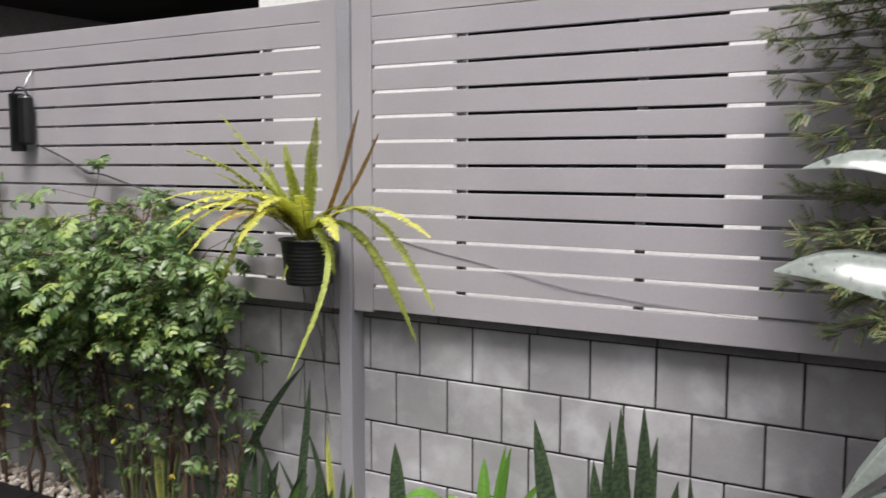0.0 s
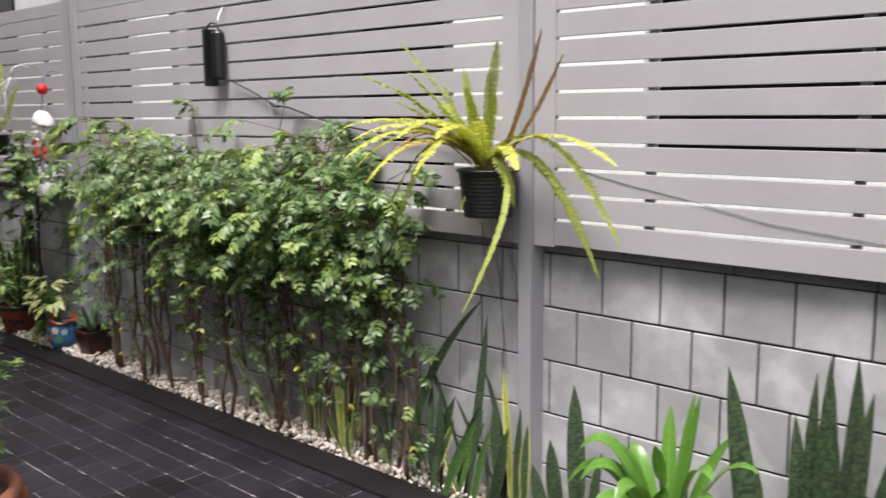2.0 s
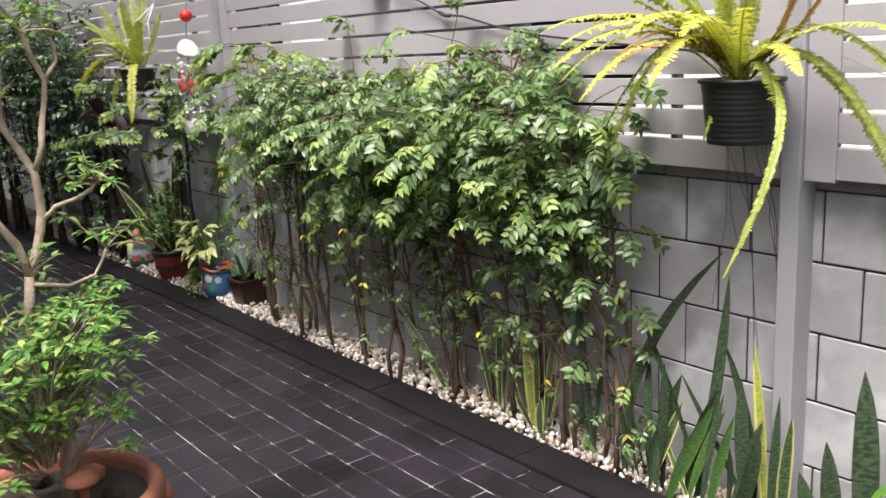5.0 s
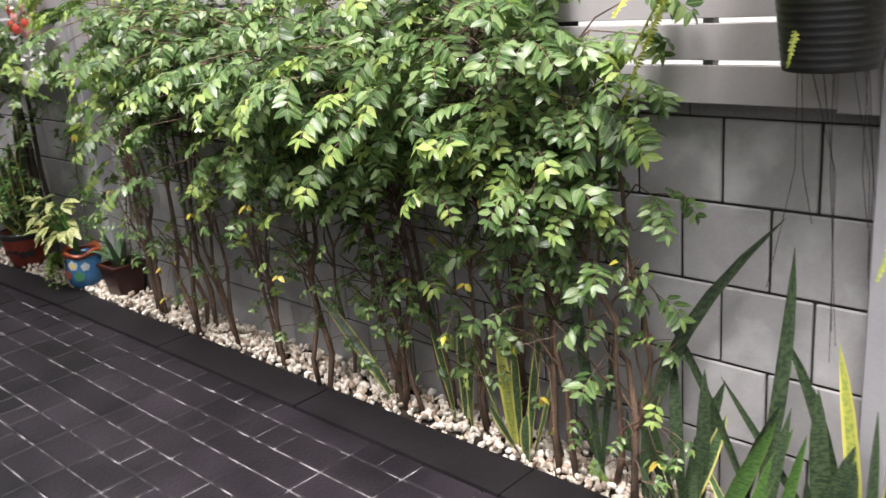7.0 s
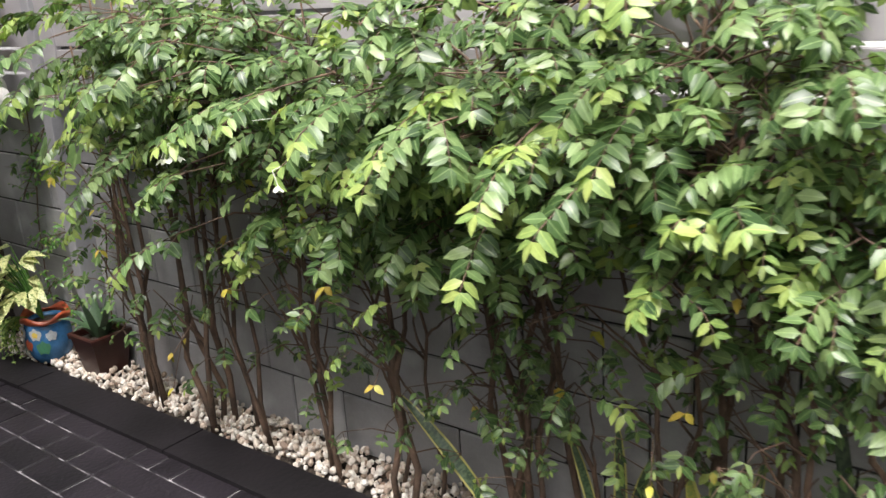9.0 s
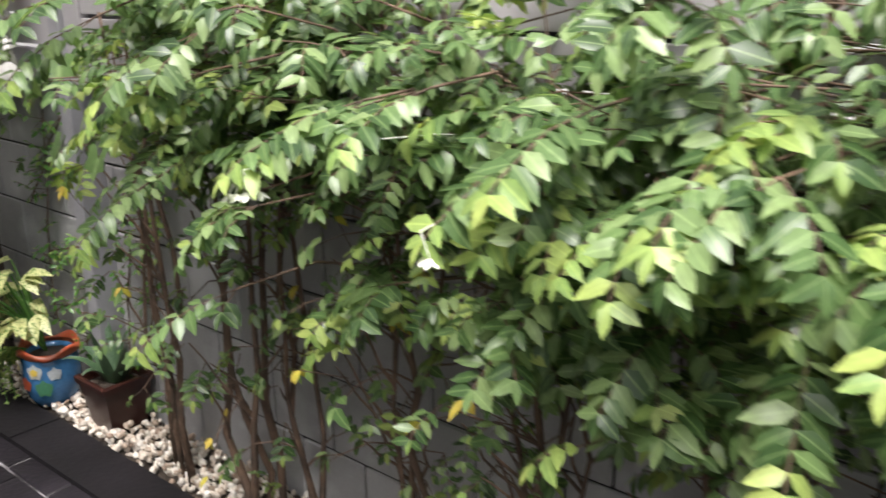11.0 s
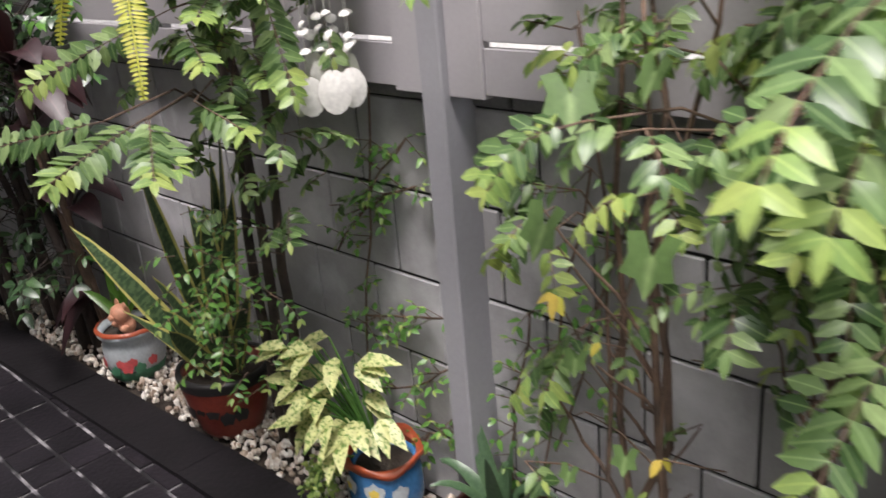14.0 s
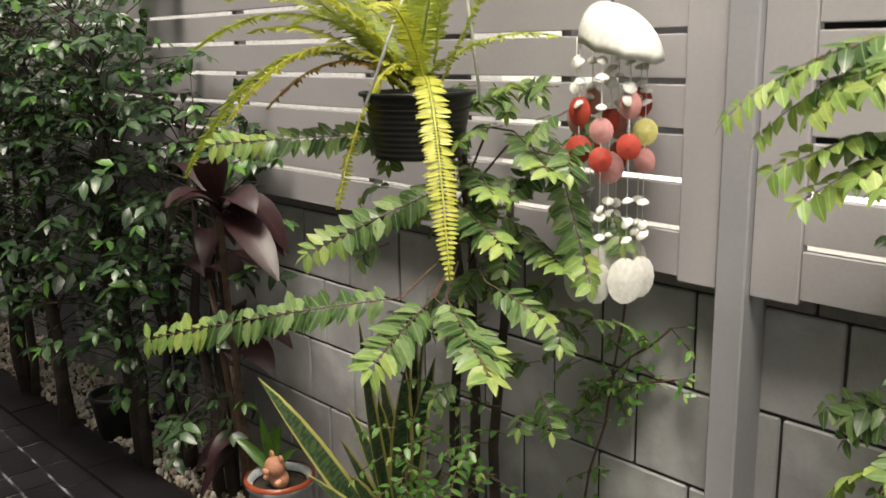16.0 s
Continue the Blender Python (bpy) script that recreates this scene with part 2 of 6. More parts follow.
# ---- mesh building ----
class Build:
    """Collects vertices, faces and leaf coordinates for one mesh."""

    def __init__(self):
        self.v, self.f, self.uv, self.mi = [], [], [], []

    def add(self, verts, faces, uvs=None, mi=0):
        k = len(self.v)
        self.v.extend(verts)
        self.uv.extend(uvs if uvs else [(0.25, 0.5)] * len(verts))
        self.f.extend(tuple(i + k for i in f) for f in faces)
        self.mi.extend([mi] * len(faces))

    def box(self, x0, x1, y0, y1, z0, z1, bevel=0.0):
        if bevel <= 0:
            v = [(x, y, z) for x in (x0, x1) for y in (y0, y1) for z in (z0, z1)]
            self.add(v, [(0, 1, 3, 2), (4, 6, 7, 5), (0, 4, 5, 1), (2, 3, 7, 6), (0, 2, 6, 4), (1, 5, 7, 3)])
            return
        b = min(bevel, (x1 - x0) / 2.01, (y1 - y0) / 2.01, (z1 - z0) / 2.01)
        bm = bmesh.new()
        bmesh.ops.create_cube(bm, size=1, matrix=Matrix.LocRotScale(((x0 + x1) / 2, (y0 + y1) / 2, (z0 + z1) / 2), None, (x1 - x0, y1 - y0, z1 - z0)))
        bmesh.ops.bevel(bm, geom=bm.edges[:] + bm.verts[:], offset=b, segments=1, affect="EDGES", clamp_overlap=True)
        bm.verts.index_update()
        self.add([v.co[:] for v in bm.verts], [[v.index for v in f.verts] for f in bm.faces])
        bm.free()

    def tube(self, pts, radii, sides=6, cap=True):
        pts = [Vector(p) for p in pts]
        if isinstance(radii, (int, float)):
            radii = [radii] * len(pts)
        verts, faces = [], []
        side = None
        for i, p in enumerate(pts):
            d = (pts[min(i + 1, len(pts) - 1)] - pts[max(i - 1, 0)])
            d = d.normalized() if d.length > 1e-9 else Vector((0, 0, 1))
            if side is None:
                side = d.orthogonal().normalized()
            side = (side - d * side.dot(d))
            side = side.normalized() if side.length > 1e-6 else d.orthogonal().normalized()
            up = d.cross(side)
            for s in range(sides):
                a = math.tau * s / sides
                verts.append(tuple(p + (side * math.cos(a) + up * math.sin(a)) * radii[i]))
        for i in range(len(pts) - 1):
            for s in range(sides):
                t = (s + 1) % sides
                faces.append((i * sides + s, i * sides + t, (i + 1) * sides + t, (i + 1) * sides + s))
        if cap:
            faces.append(tuple(range(sides - 1, -1, -1)))
            faces.append(tuple(range((len(pts) - 1) * sides, len(pts) * sides)))
        self.add(verts, faces)

    def lathe(self, profile, centre=(0, 0, 0), sides=28, wave=0.0, waves=6):
        cx, cy, cz = centre
        verts, faces = [], []
        for r, z in profile:
            for s in range(sides):
                a = math.tau * s / sides
                k = 1 + wave * math.sin(waves * a)
                verts.append((cx + r * k * math.cos(a), cy + r * k * math.sin(a), cz + z))
        for i in range(len(profile) - 1):
            for s in range(sides):
                t = (s + 1) % sides
                faces.append((i * sides + s, i * sides + t, (i + 1) * sides + t, (i + 1) * sides + s))
        self.add(verts, faces)

    def blade(self, pts, widths, normals, fold=0.15):
        """A leaf along pts: left edge, midrib and right edge at each point, folded along the midrib."""
        verts, uvs, faces = [], [], []
        n = len(pts)
        for i in range(n):
            p = Vector(pts[i])
            d = (Vector(pts[min(i + 1, n - 1)]) - Vector(pts[max(i - 1, 0)]))
            d = d.normalized() if d.length > 1e-9 else Vector((1, 0, 0))
            nrm = Vector(normals[i] if isinstance(normals, list) else normals)
            s = d.cross(nrm)
            s = s.normalized() if s.length > 1e-6 else d.orthogonal().normalized()
            u = s.cross(d)
            w = widths[i]
            verts += [tuple(p - s * w + u * w * fold), tuple(p), tuple(p + s * w + u * w * fold)]
            t = i / (n - 1)
            uvs += [(0, t), (0.5, t), (1, t)]
        for i in range(n - 1):
            a, b = 3 * i, 3 * i + 3
            faces += [(a, a + 1, b + 1, b), (a + 1, a + 2, b + 2, b + 1)]
        self.add(verts, faces, uvs)

    def leaf(self, base, way, up, length, width, droop=0.2, fold=0.18):
        """A small pointed leaf: ten vertices."""
        base, way, up = Vector(base), Vector(way).normalized(), Vector(up)
        s = way.cross(up)
        s = s.normalized() if s.length > 1e-6 else way.orthogonal().normalized()
        u = s.cross(way)
        h = width / 2
        mid = [base + way * (length * t) - u * (droop * length * t * t) for t in (0.0, 0.3, 0.68, 1.0)]
        lift = u * (h * fold)
        v = [mid[0], mid[1] - s * h + lift, mid[1], mid[1] + s * h + lift, mid[2] - s * h * 0.80 + lift * 0.8, mid[2], mid[2] + s * h * 0.80 + lift * 0.8, mid[3]]
        uv = [(0.5, 0), (0, 0.3), (0.5, 0.3), (1, 0.3), (0.14, 0.68), (0.5, 0.68), (0.86, 0.68), (0.5, 1)]
        self.add([tuple(p) for p in v], [(0, 2, 1), (0, 3, 2), (1, 2, 5, 4), (2, 3, 6, 5), (4, 5, 7), (5, 6, 7)], uv)

    def mesh(self, name, mats, smooth=True):
        me = bpy.data.meshes.new(name)
        me.from_pydata(self.v, [], self.f)
        layer = me.uv_layers.new(name="UVMap")
        idx = np.empty(len(me.loops), dtype=np.int32)
        me.loops.foreach_get("vertex_index", idx)
        layer.data.foreach_set("uv", np.array(self.uv, dtype=np.float32)[idx].ravel())
        for mt in (mats if isinstance(mats, (list, tuple)) else [mats]):
            me.materials.append(mt)
        if any(self.mi):
            me.polygons.foreach_set("material_index", np.array(self.mi, dtype=np.int32))
        if smooth:
            me.polygons.foreach_set("use_smooth", np.ones(len(me.polygons), dtype=bool))
        me.update()
        return me


def thing(name, label, category, at=(0, 0, 0), group="", kind=""):
    ob = new(name)
    ob.location = at
    ob.empty_display_size = 0.05
    return tagged(ob, label, category, group, kind)


def part(name, build, mat, parent, label="", smooth=True):
    """One mesh under a thing, given in world metres."""
    ob = new(name, build.mesh(name, mat, smooth))
    if parent is not None:
        ob.parent = parent
        base, p = Vector((0, 0, 0)), parent
        while p is not None:
            base, p = base + p.location, p.parent
        ob.matrix_parent_inverse = Matrix.Translation(-base)
    if label:
        ob["label"] = label
    return ob


def solo(name, build, mat, label, category, kind="", smooth=False, group=""):
    return tagged(new(name, build.mesh(name, mat, smooth)), label, category, group, kind)


def arc(p0, p1, lift, n=8, bulge=(0, 0, 0)):
    """A curve from p0 to p1 that rises by lift on the way."""
    p0, p1, c = Vector(p0), Vector(p1), (Vector(p0) + Vector(p1)) / 2 + Vector((0, 0, lift)) + Vector(bulge)
    return [p0 * (1 - t) ** 2 + c * (2 * t * (1 - t)) + p1 * t * t for t in (i / (n - 1) for i in range(n))]

# ---- setting: ground, floor, kerb, pebble bed ----
rng = random.Random(11)
WALL_Y, FENCE_Y = 2.75, 2.69
POSTS = (1.47, -1.942, -5.354, -8.77, -12.2)   # middles of the fence posts
KERB = ((2.4, 2.585), (-4.0, 2.572), (-5.5, 2.556), (-6.2, 2.532), (-7.2, 2.492), (-8.2, 2.455), (-9.0, 2.425), (-13.5, 2.29))


def kerb_y(x):
    for (xa, ya), (xb, yb) in zip(KERB, KERB[1:]):
        if xb <= x <= xa:
            return ya + (yb - ya) * (x - xa) / (xb - xa)
    return KERB[0][1] if x > KERB[0][0] else KERB[-1][1]


b = Build()
b.box(-14.5, 4.0, -3.2, 6.5, -0.30, -0.045)
solo("ground", b, M["soil"], "dark bare earth under the yard", "ground", "structure")
b = Build()
b.box(-14.0, 2.6, -0.6, 2.44, -0.045, -0.006)
b.box(-3.7, 2.6, -2.6, -0.6, -0.045, -0.006)
floor = solo("floor", b, M["joint"], "black stamped paving with pale joints, glints painted into their colour", "paving", "structure")

# kerb: flat black strip, a finger proud of the paving
kerb = thing("kerb", "flat black painted kerb strip beside the pebble bed", "kerb", (-4, 2.5, 0), kind="structure")
x = 2.5
while x > -13.4:
    step = 0.88 if x > -5.4 else 0.72
    b = Build()
    ya, yb = kerb_y(x - 0.002), kerb_y(x - step + 0.004)
    z = 0.012 + rng.uniform(-0.002, 0.002)
    v = [(x - 0.002, ya - 0.165, -0.04), (x - 0.002, ya, -0.04), (x - step + 0.004, yb, -0.04), (x - step + 0.004, yb - 0.165, -0.04)]
    v += [(a, c + (0.006 if i in (0, 3) else -0.005), z) for i, (a, c, _) in enumerate(v)]
    b.add(v, [(3, 2, 1, 0), (4, 5, 6, 7), (0, 1, 5, 4), (1, 2, 6, 5), (2, 3, 7, 6), (3, 0, 4, 7)])
    part("kerb_stone", b, M["kerb"], kerb, smooth=False)
    x -= step

# ---- block wall ----
ROWS_Z = ((0.782, 0.978), (0.582, 0.778), (0.382, 0.578), (0.182, 0.378), (-0.03, 0.178))
b = Build()
b.box(-14.0, 2.6, WALL_Y + 0.007, WALL_Y + 0.13, -0.2, 1.03)
wall = solo("wall_north", b, M["mortar"], "grey painted concrete block wall with dark recessed joints", "wall", "structure")
b = Build()
b.box(-14.2, -14.0, -3.2, 2.9, -0.2, 2.6)
b2 = b
solo("wall_west", b2, M["house_wall"], "plain wall closing the far end of the yard", "wall", "structure")
b = Build()
b.box(2.6, 2.8, -3.2, 2.9, -0.2, 2.6)
solo("wall_east", b, M["house_wall"], "plain wall closing the near end of the yard", "wall", "structure")
b = Build()
b.box(-3.7, 2.6, -2.8, -2.6, -0.2, 3.0)
solo("wall_south", b, M["house_wall"], "plain house wall along the yard", "wall", "structure")
# unseen tall wall, added to keep sun and sky off the far end
b = Build()
b.box(-14.0, -3.7, -0.9, -0.6, -0.2, 8.4)
solo("wall_south_west", b, M["house_wall"], "unseen plain tall wall added to shade the narrow end of the yard", "wall", "structure")
# unseen return closing the gap beside the added shading wall
b = Build()
b.box(-3.9, -3.7, -2.8, -0.9, -0.2, 8.4)
solo("wall_return", b, M["house_wall"], "unseen return of the added tall shading wall", "wall", "structure")

# ---- fence ----
GAPS = [1.108 + 0.0877 * k for k in range(11)] + [2.074]


def fence_panel(xa, xb, tag):
    """Boards between two stiles, from xa (left) to xb (right)."""
    panel = thing("fence_panel", "grey painted fence panel of horizontal slats above the block wall", "fence", ((xa + xb) / 2, FENCE_Y, 1.02), group="fence panels", kind="structure")
    edges = [1.020] + GAPS + [2.152]
    for i, (za, zb) in enumerate(zip(edges, edges[1:])):
        ga = 0.0 if i == 0 else (0.0015 if i == len(edges) - 2 else 0.0055)
        gb = 0.0 if i == len(edges) - 2 else (0.0015 if i == len(edges) - 3 else 0.0055)
        d = rng.uniform(-0.0012, 0.0012)
        b = Build()
        b.box(xa, xb, FENCE_Y + d, FENCE_Y + 0.016 + d, za + ga, zb - gb, 0.0015)
        part("slat", b, M["fence"], panel, smooth=False)
    n = max(1, round((xb - xa) / 0.66))
    for i in range(1, n + 1):
        xm = xa + (xb - xa) * (i - 0.45) / n
        b = Build()
        b.box(xm - 0.012, xm + 0.012, FENCE_Y + 0.019, FENCE_Y + 0.045, 1.03, 2.14)
        part("batten", b, M["fence"], panel, smooth=False)
    return panel


def fence_post(x):
    post = thing("fence_post", "grey painted square fence post with side stiles", "post", (x, FENCE_Y, 0), group="fence posts", kind="structure")
    b = Build()
    b.box(x - 0.028, x + 0.028, 2.668, WALL_Y + 0.006, -0.03, 2.30, 0.003)
    part("post", b, M["post"], post, smooth=False)
    for s in (-1, 1):
        b = Build()
        b.box(min(x + s * 0.029, x + s * 0.114), max(x + s * 0.029, x + s * 0.114), FENCE_Y - 0.006, FENCE_Y + 0.02, 1.012, 2.152, 0.002)
        part("stile", b, M["fence"], post, smooth=False)


for xr, xl in zip(POSTS, POSTS[1:]):
    fence_panel(xl + 0.1145, xr - 0.1145, "")
for x in POSTS:
    fence_post(x)

# ---- neighbours beyond the fence ----
house = thing("house", "white rendered neighbour house with deep dark openings under a flat roof", "house", (-4.0, 4.3, 0))
for xa, xb, za, zb in ((-7.45, -6.93, -0.1, 2.95), (-3.80, -2.42, -0.1, 2.95), (-2.42, -0.95, -0.1, 1.18), (-0.95, -0.78, -0.1, 2.95), (-6.93, -3.80, -0.1, 0.9)):
    b = Build()
    b.box(xa, xb, 4.30, 4.48, za, zb, 0.004)
    part("wall", b, M["white_wall"], house, smooth=False)
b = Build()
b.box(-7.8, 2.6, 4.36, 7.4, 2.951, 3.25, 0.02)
part("roof", b, M["dark_roof_and_shade"], house, "dark flat roof slab", smooth=False)
# interior shade painted as a near-black back wall
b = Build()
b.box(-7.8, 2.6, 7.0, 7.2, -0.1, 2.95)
part("back_wall", b, M["dark_roof_and_shade"], house, "near-black back wall with the interior shade in its colour", smooth=False)
# plain near-black wall added to fill the dark right end
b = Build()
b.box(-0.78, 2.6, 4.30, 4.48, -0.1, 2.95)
part("wall", b, M["dark_roof_and_shade"], house, "added near-black wall filling the dark right end", smooth=False)

tower = thing("house", "pale grey rendered neighbour house with dark windows", "house", (-12, 4.3, 0))
b = Build()
b.box(-22.0, -7.47, 4.36, 9.0, -0.1, 4.6)
part("wall", b, M["pale_wall"], tower, smooth=False)
for xa, xb, za, zb in ((-8.44, -7.75, 1.0, 3.5), (-10.60, -10.12, 2.1, 3.6), (-16.6, -15.7, 1.5, 3.4)):
    w = Build()
    w.box(xa - 0.05, xb + 0.05, 4.325, 4.358, za - 0.05, zb + 0.05, 0.005)
    window = part("window", w, M["black_plastic"], tower, "dark framed window", smooth=False)
    w = Build()
    w.box(xa, xb, 4.316, 4.324, za, zb)
    part("pane", w, M["glass_dark"], window, smooth=False)
b = Build()
b.box(-22.0, -10.6, 4.27, 4.359, 2.50, 2.56, 0.01)
part("ledge", b, M["white_wall"], tower, "white string course", smooth=False)

# ---- plants: generators ----
def rand_dir(r, flat=0.4):
    a = r.uniform(0, math.tau)
    return Vector((math.cos(a), math.sin(a), r.uniform(-flat, flat))).normalized()


def twig(leaves, young, wood, start, way, length, r, leaf=0.034, pitch=0.0135, sag=0.35, young_from=0.75, ymax=2.66, young_all=False, pairs=True, facing=None):
    """A leafy spray: flat ranks of leaflets along a drooping stem."""
    p, d = Vector(start), Vector(way).normalized()
    n = max(3, int(length / pitch))
    pts = [p.copy()]
    side = 1
    tilt = rand_dir(r, 0.2) * (0.45 if length < 0.18 else 0.15) + Vector((0.10, -0.28, 0))
    if facing is not None:
        tilt = Vector(facing)
    for i in range(n):
        t = i / n
        d = (d + Vector((0, 0, -sag * pitch / length * (0.4 + t)))).normalized()
        p = p + d * pitch
        if p.y > ymax:
            p.y = ymax
            d.y = -abs(d.y) * 0.3
        pts.append(p.copy())
        s = d.cross(Vector((0, 0, 1)) + tilt)
        s = s.normalized() if s.length > 1e-5 else Vector((1, 0, 0))
        up = s.cross(d)
        if i == 0:
            continue
        tgt = young if (young_all or t > young_from) else leaves
        for k in ((-1, 1) if pairs else (side,)):
            size = leaf * (0.62 + 0.5 * math.sin(math.pi * min(1, 0.12 + 0.78 * t))) * r.uniform(0.85, 1.12)
            w = (s * k * 0.95 + d * r.uniform(0.30, 0.65) + up * r.uniform(-0.48, 0.14)).normalized()
            if p.y + w.y * size > ymax + 0.02:
                w.y = -abs(w.y)
            tgt.leaf(p, w, up + rand_dir(r, 0.3) * 0.34, size, size * r.uniform(0.44, 0.54), r.uniform(0.05, 0.45))
        side = -side
    tgt = young if (young_all or young_from < 1) else leaves
    tgt.leaf(p, d, Vector((0, 0, 1)), leaf * 0.8, leaf * 0.36, 0.3)
    if wood is not None:
        wood.tube(pts[::4] + [pts[-1]], [0.0013] * len(pts[::4]) + [0.0007], 4, False)


def wander(r, p0, p1, wob, n=7):
    """An uneven line from p0 to p1."""
    p0, p1 = Vector(p0), Vector(p1)
    out = []
    off = Vector((0, 0, 0))
    for i in range(n):
        t = i / (n - 1)
        if 0 < i < n - 1:
            off = off * 0.6 + Vector((r.uniform(-wob, wob), r.uniform(-wob, wob) * 0.6, r.uniform(-wob, wob) * 0.3))
        else:
            off = off * (0 if i == 0 else 1)
        out.append(p0.lerp(p1, t) + off)
    return out


def shrub(x, y, height, seed, twigs=70, spread=0.34, low=0.25, lean=(0, 0), stems=2, thick=0.014, leaf=0.033, pairs=True, mats=("leaf", "young_leaf"), bark="bark",
          label="leafy shrub with thin brown trunks in the pebble bed", group="shrubs along the wall", ymax=2.655, forward=0.6, yfrom=0.8, flowers=(), full=0.74, wide=1.0, sag=0.9, under=0.0, hang=()):
    r = random.Random(seed)
    ob = thing("shrub", label, "shrub", (x, y, 0.0), group=group)
    wood, twigwood, leaves, young = Build(), Build(), Build(), Build()
    lines = []
    for s in range(stems):
        p0 = Vector((x + r.uniform(-0.02, 0.02) * stems, y + r.uniform(-0.015, 0.015) * stems, -0.02))
        p1 = Vector((x + lean[0] + r.uniform(-0.14, 0.14), min(ymax - 0.05, y + lean[1] + r.uniform(-0.08, 0.03)), height * r.uniform(0.72, 0.92)))
        line = wander(r, p0, p1, 0.042 if pairs else 0.03, 9)
        lines.append(line)
        k0 = r.uniform(0.6, 1.2) if pairs else 1.0
        wood.tube(line, [k0 * thick * (1.15 - 0.85 * i / 8) * r.uniform(0.85, 1.15) for i in range(9)], 7)
    forks = []
    for s in range(stems * 4 if pairs else 0):      # bare forking branches off the trunks
        line = lines[s % stems]
        f = r.uniform(1.6, 5.5)
        p = line[int(f)].lerp(line[int(f) + 1], f - int(f))
        q = p + Vector((r.uniform(-0.16, 0.16), r.uniform(-0.12, 0.04), r.uniform(0.08, 0.26)))
        q.y = min(q.y, ymax - 0.03)
        fork = wander(r, p, q, 0.012, 6)
        twigwood.tube(fork, [0.0042, 0.0036, 0.0031, 0.0026, 0.0022, 0.0016], 5, False)
        forks.append(q)
    for k in range(twigs):
        line = lines[k % stems]
        t = r.uniform(0.70, 1.0) if r.random() < full else r.uniform(low, 0.70)
        f = t * 8
        i = min(7, int(f))
        p = line[i].lerp(line[i + 1], f - i)
        a = r.uniform(0, math.tau)
        d = Vector((math.cos(a) * wide, math.sin(a) * 0.8 - forward * r.random(), r.uniform(0.05, 0.75)))
        d = d.normalized()
        reach = spread * r.uniform(0.25, 1.0) * (0.45 + 0.6 * t)
        q = p + d * reach
        q.y = min(q.y, ymax - 0.02)
        mid = (p + q) / 2 + Vector((0, 0, 0.03))
        mid.y = min(mid.y, ymax - 0.01)
        twigwood.tube([p, mid, q], [0.0028, 0.0021, 0.0014], 5, False)
        pitch = 0.0195 if pairs else 0.02
        fan = (-0.75, 0.0, 0.75) if (t > 0.7 and pairs) else ((-0.5, 0.5) if t > 0.7 else (0.0,))
        fresh = r.random() < 0.30
        for a2 in fan:
            e = Vector((d.x * math.cos(a2) - d.y * math.sin(a2), d.x * math.sin(a2) + d.y * math.cos(a2), d.z * 0.4 + 0.12)) + rand_dir(r, 0.6) * 0.45
            twig(leaves, young, twigwood, q, e, r.uniform(0.07, 0.17) * (1.0 if t > 0.7 else 0.75), r, leaf * r.uniform(0.74, 1.15), pitch, sag, (0.55 if r.random() < 0.5 else 0.8) if fresh else 1.1, ymax, fresh and r.random() < 0.25, pairs)
        if r.random() < 0.4:
            twig(leaves, young, twigwood, mid, d + rand_dir(r, 0.4), r.uniform(0.07, 0.14), r, leaf * 0.85, pitch, sag, 1.1, ymax, False, pairs)
    for q in forks:
        if r.random() < 0.7:
            twig(leaves, young, twigwood, q, rand_dir(r, 0.4) + Vector((0, -0.4, 0.15)), r.uniform(0.05, 0.12), r, leaf * r.uniform(0.6, 0.95), 0.019, sag, 0.9, ymax, r.random() < 0.15, pairs)
    for k in range(int(twigs * under)):      # thin growth low on the trunks
        line = lines[k % stems]
        f = r.uniform(1.0, 5.6)
        p = line[int(f)].lerp(line[int(f) + 1], f - int(f))
        q = p + Vector((r.uniform(-0.15, 0.15), r.uniform(-0.13, 0.03), r.uniform(-0.02, 0.10)))
        q.y = min(q.y, ymax - 0.02)
        twigwood.tube([p, p.lerp(q, 0.5) + Vector((0, 0, 0.015)), q], [0.0022, 0.0017, 0.0012], 5, False)
        for _ in range(2):
            twig(leaves, young, twigwood, q, rand_dir(r, 0.5) + Vector((0, -0.35, 0.05)), r.uniform(0.03, 0.08), r, leaf * r.uniform(0.5, 0.85), 0.017, sag, 0.85, ymax, r.random() < 0.12, pairs)
    for tip in hang:      # long sprays that lean out over the paving
        tip = Vector(tip)
        p = min((c for line in lines for c in line), key=lambda c: abs(c.z - tip.z - 0.10) + 0.4 * abs(c.x - tip.x))
        mid = p.lerp(tip, 0.62) + Vector((0, 0, 0.05))
        mid.y = min(mid.y, ymax - 0.02)
        twigwood.tube([p, p.lerp(mid, 0.5) + Vector((0, 0, 0.03)), mid], [0.0034, 0.0027, 0.002], 5, False)
        for k, side in enumerate((0.0, r.choice((-0.06, 0.07)))):
            e = (tip - mid) * (1.0 if k == 0 else r.uniform(0.55, 0.8)) + Vector((side, abs(side) * 0.5, side * 0.4))
            twig(leaves, young, twigwood, mid, e.normalized() + Vector((0, 0, 0.25)), e.length * 1.05, r, leaf * r.uniform(1.05, 1.2), 0.0215, 0.85, 0.72 if k == 0 else 1.1, ymax, False, pairs)
    if pairs:
        fade = Build()
        for k in range(4):
            line = lines[k % stems]
            p = line[r.randint(2, 7)] + Vector((r.uniform(-0.16, 0.16), r.uniform(-0.22, -0.05), r.uniform(-0.1, 0.1)))
            p.y = min(p.y, ymax)
            twigwood.tube([line[4].lerp(p, 0.6), p], [0.0014, 0.001], 4, False)
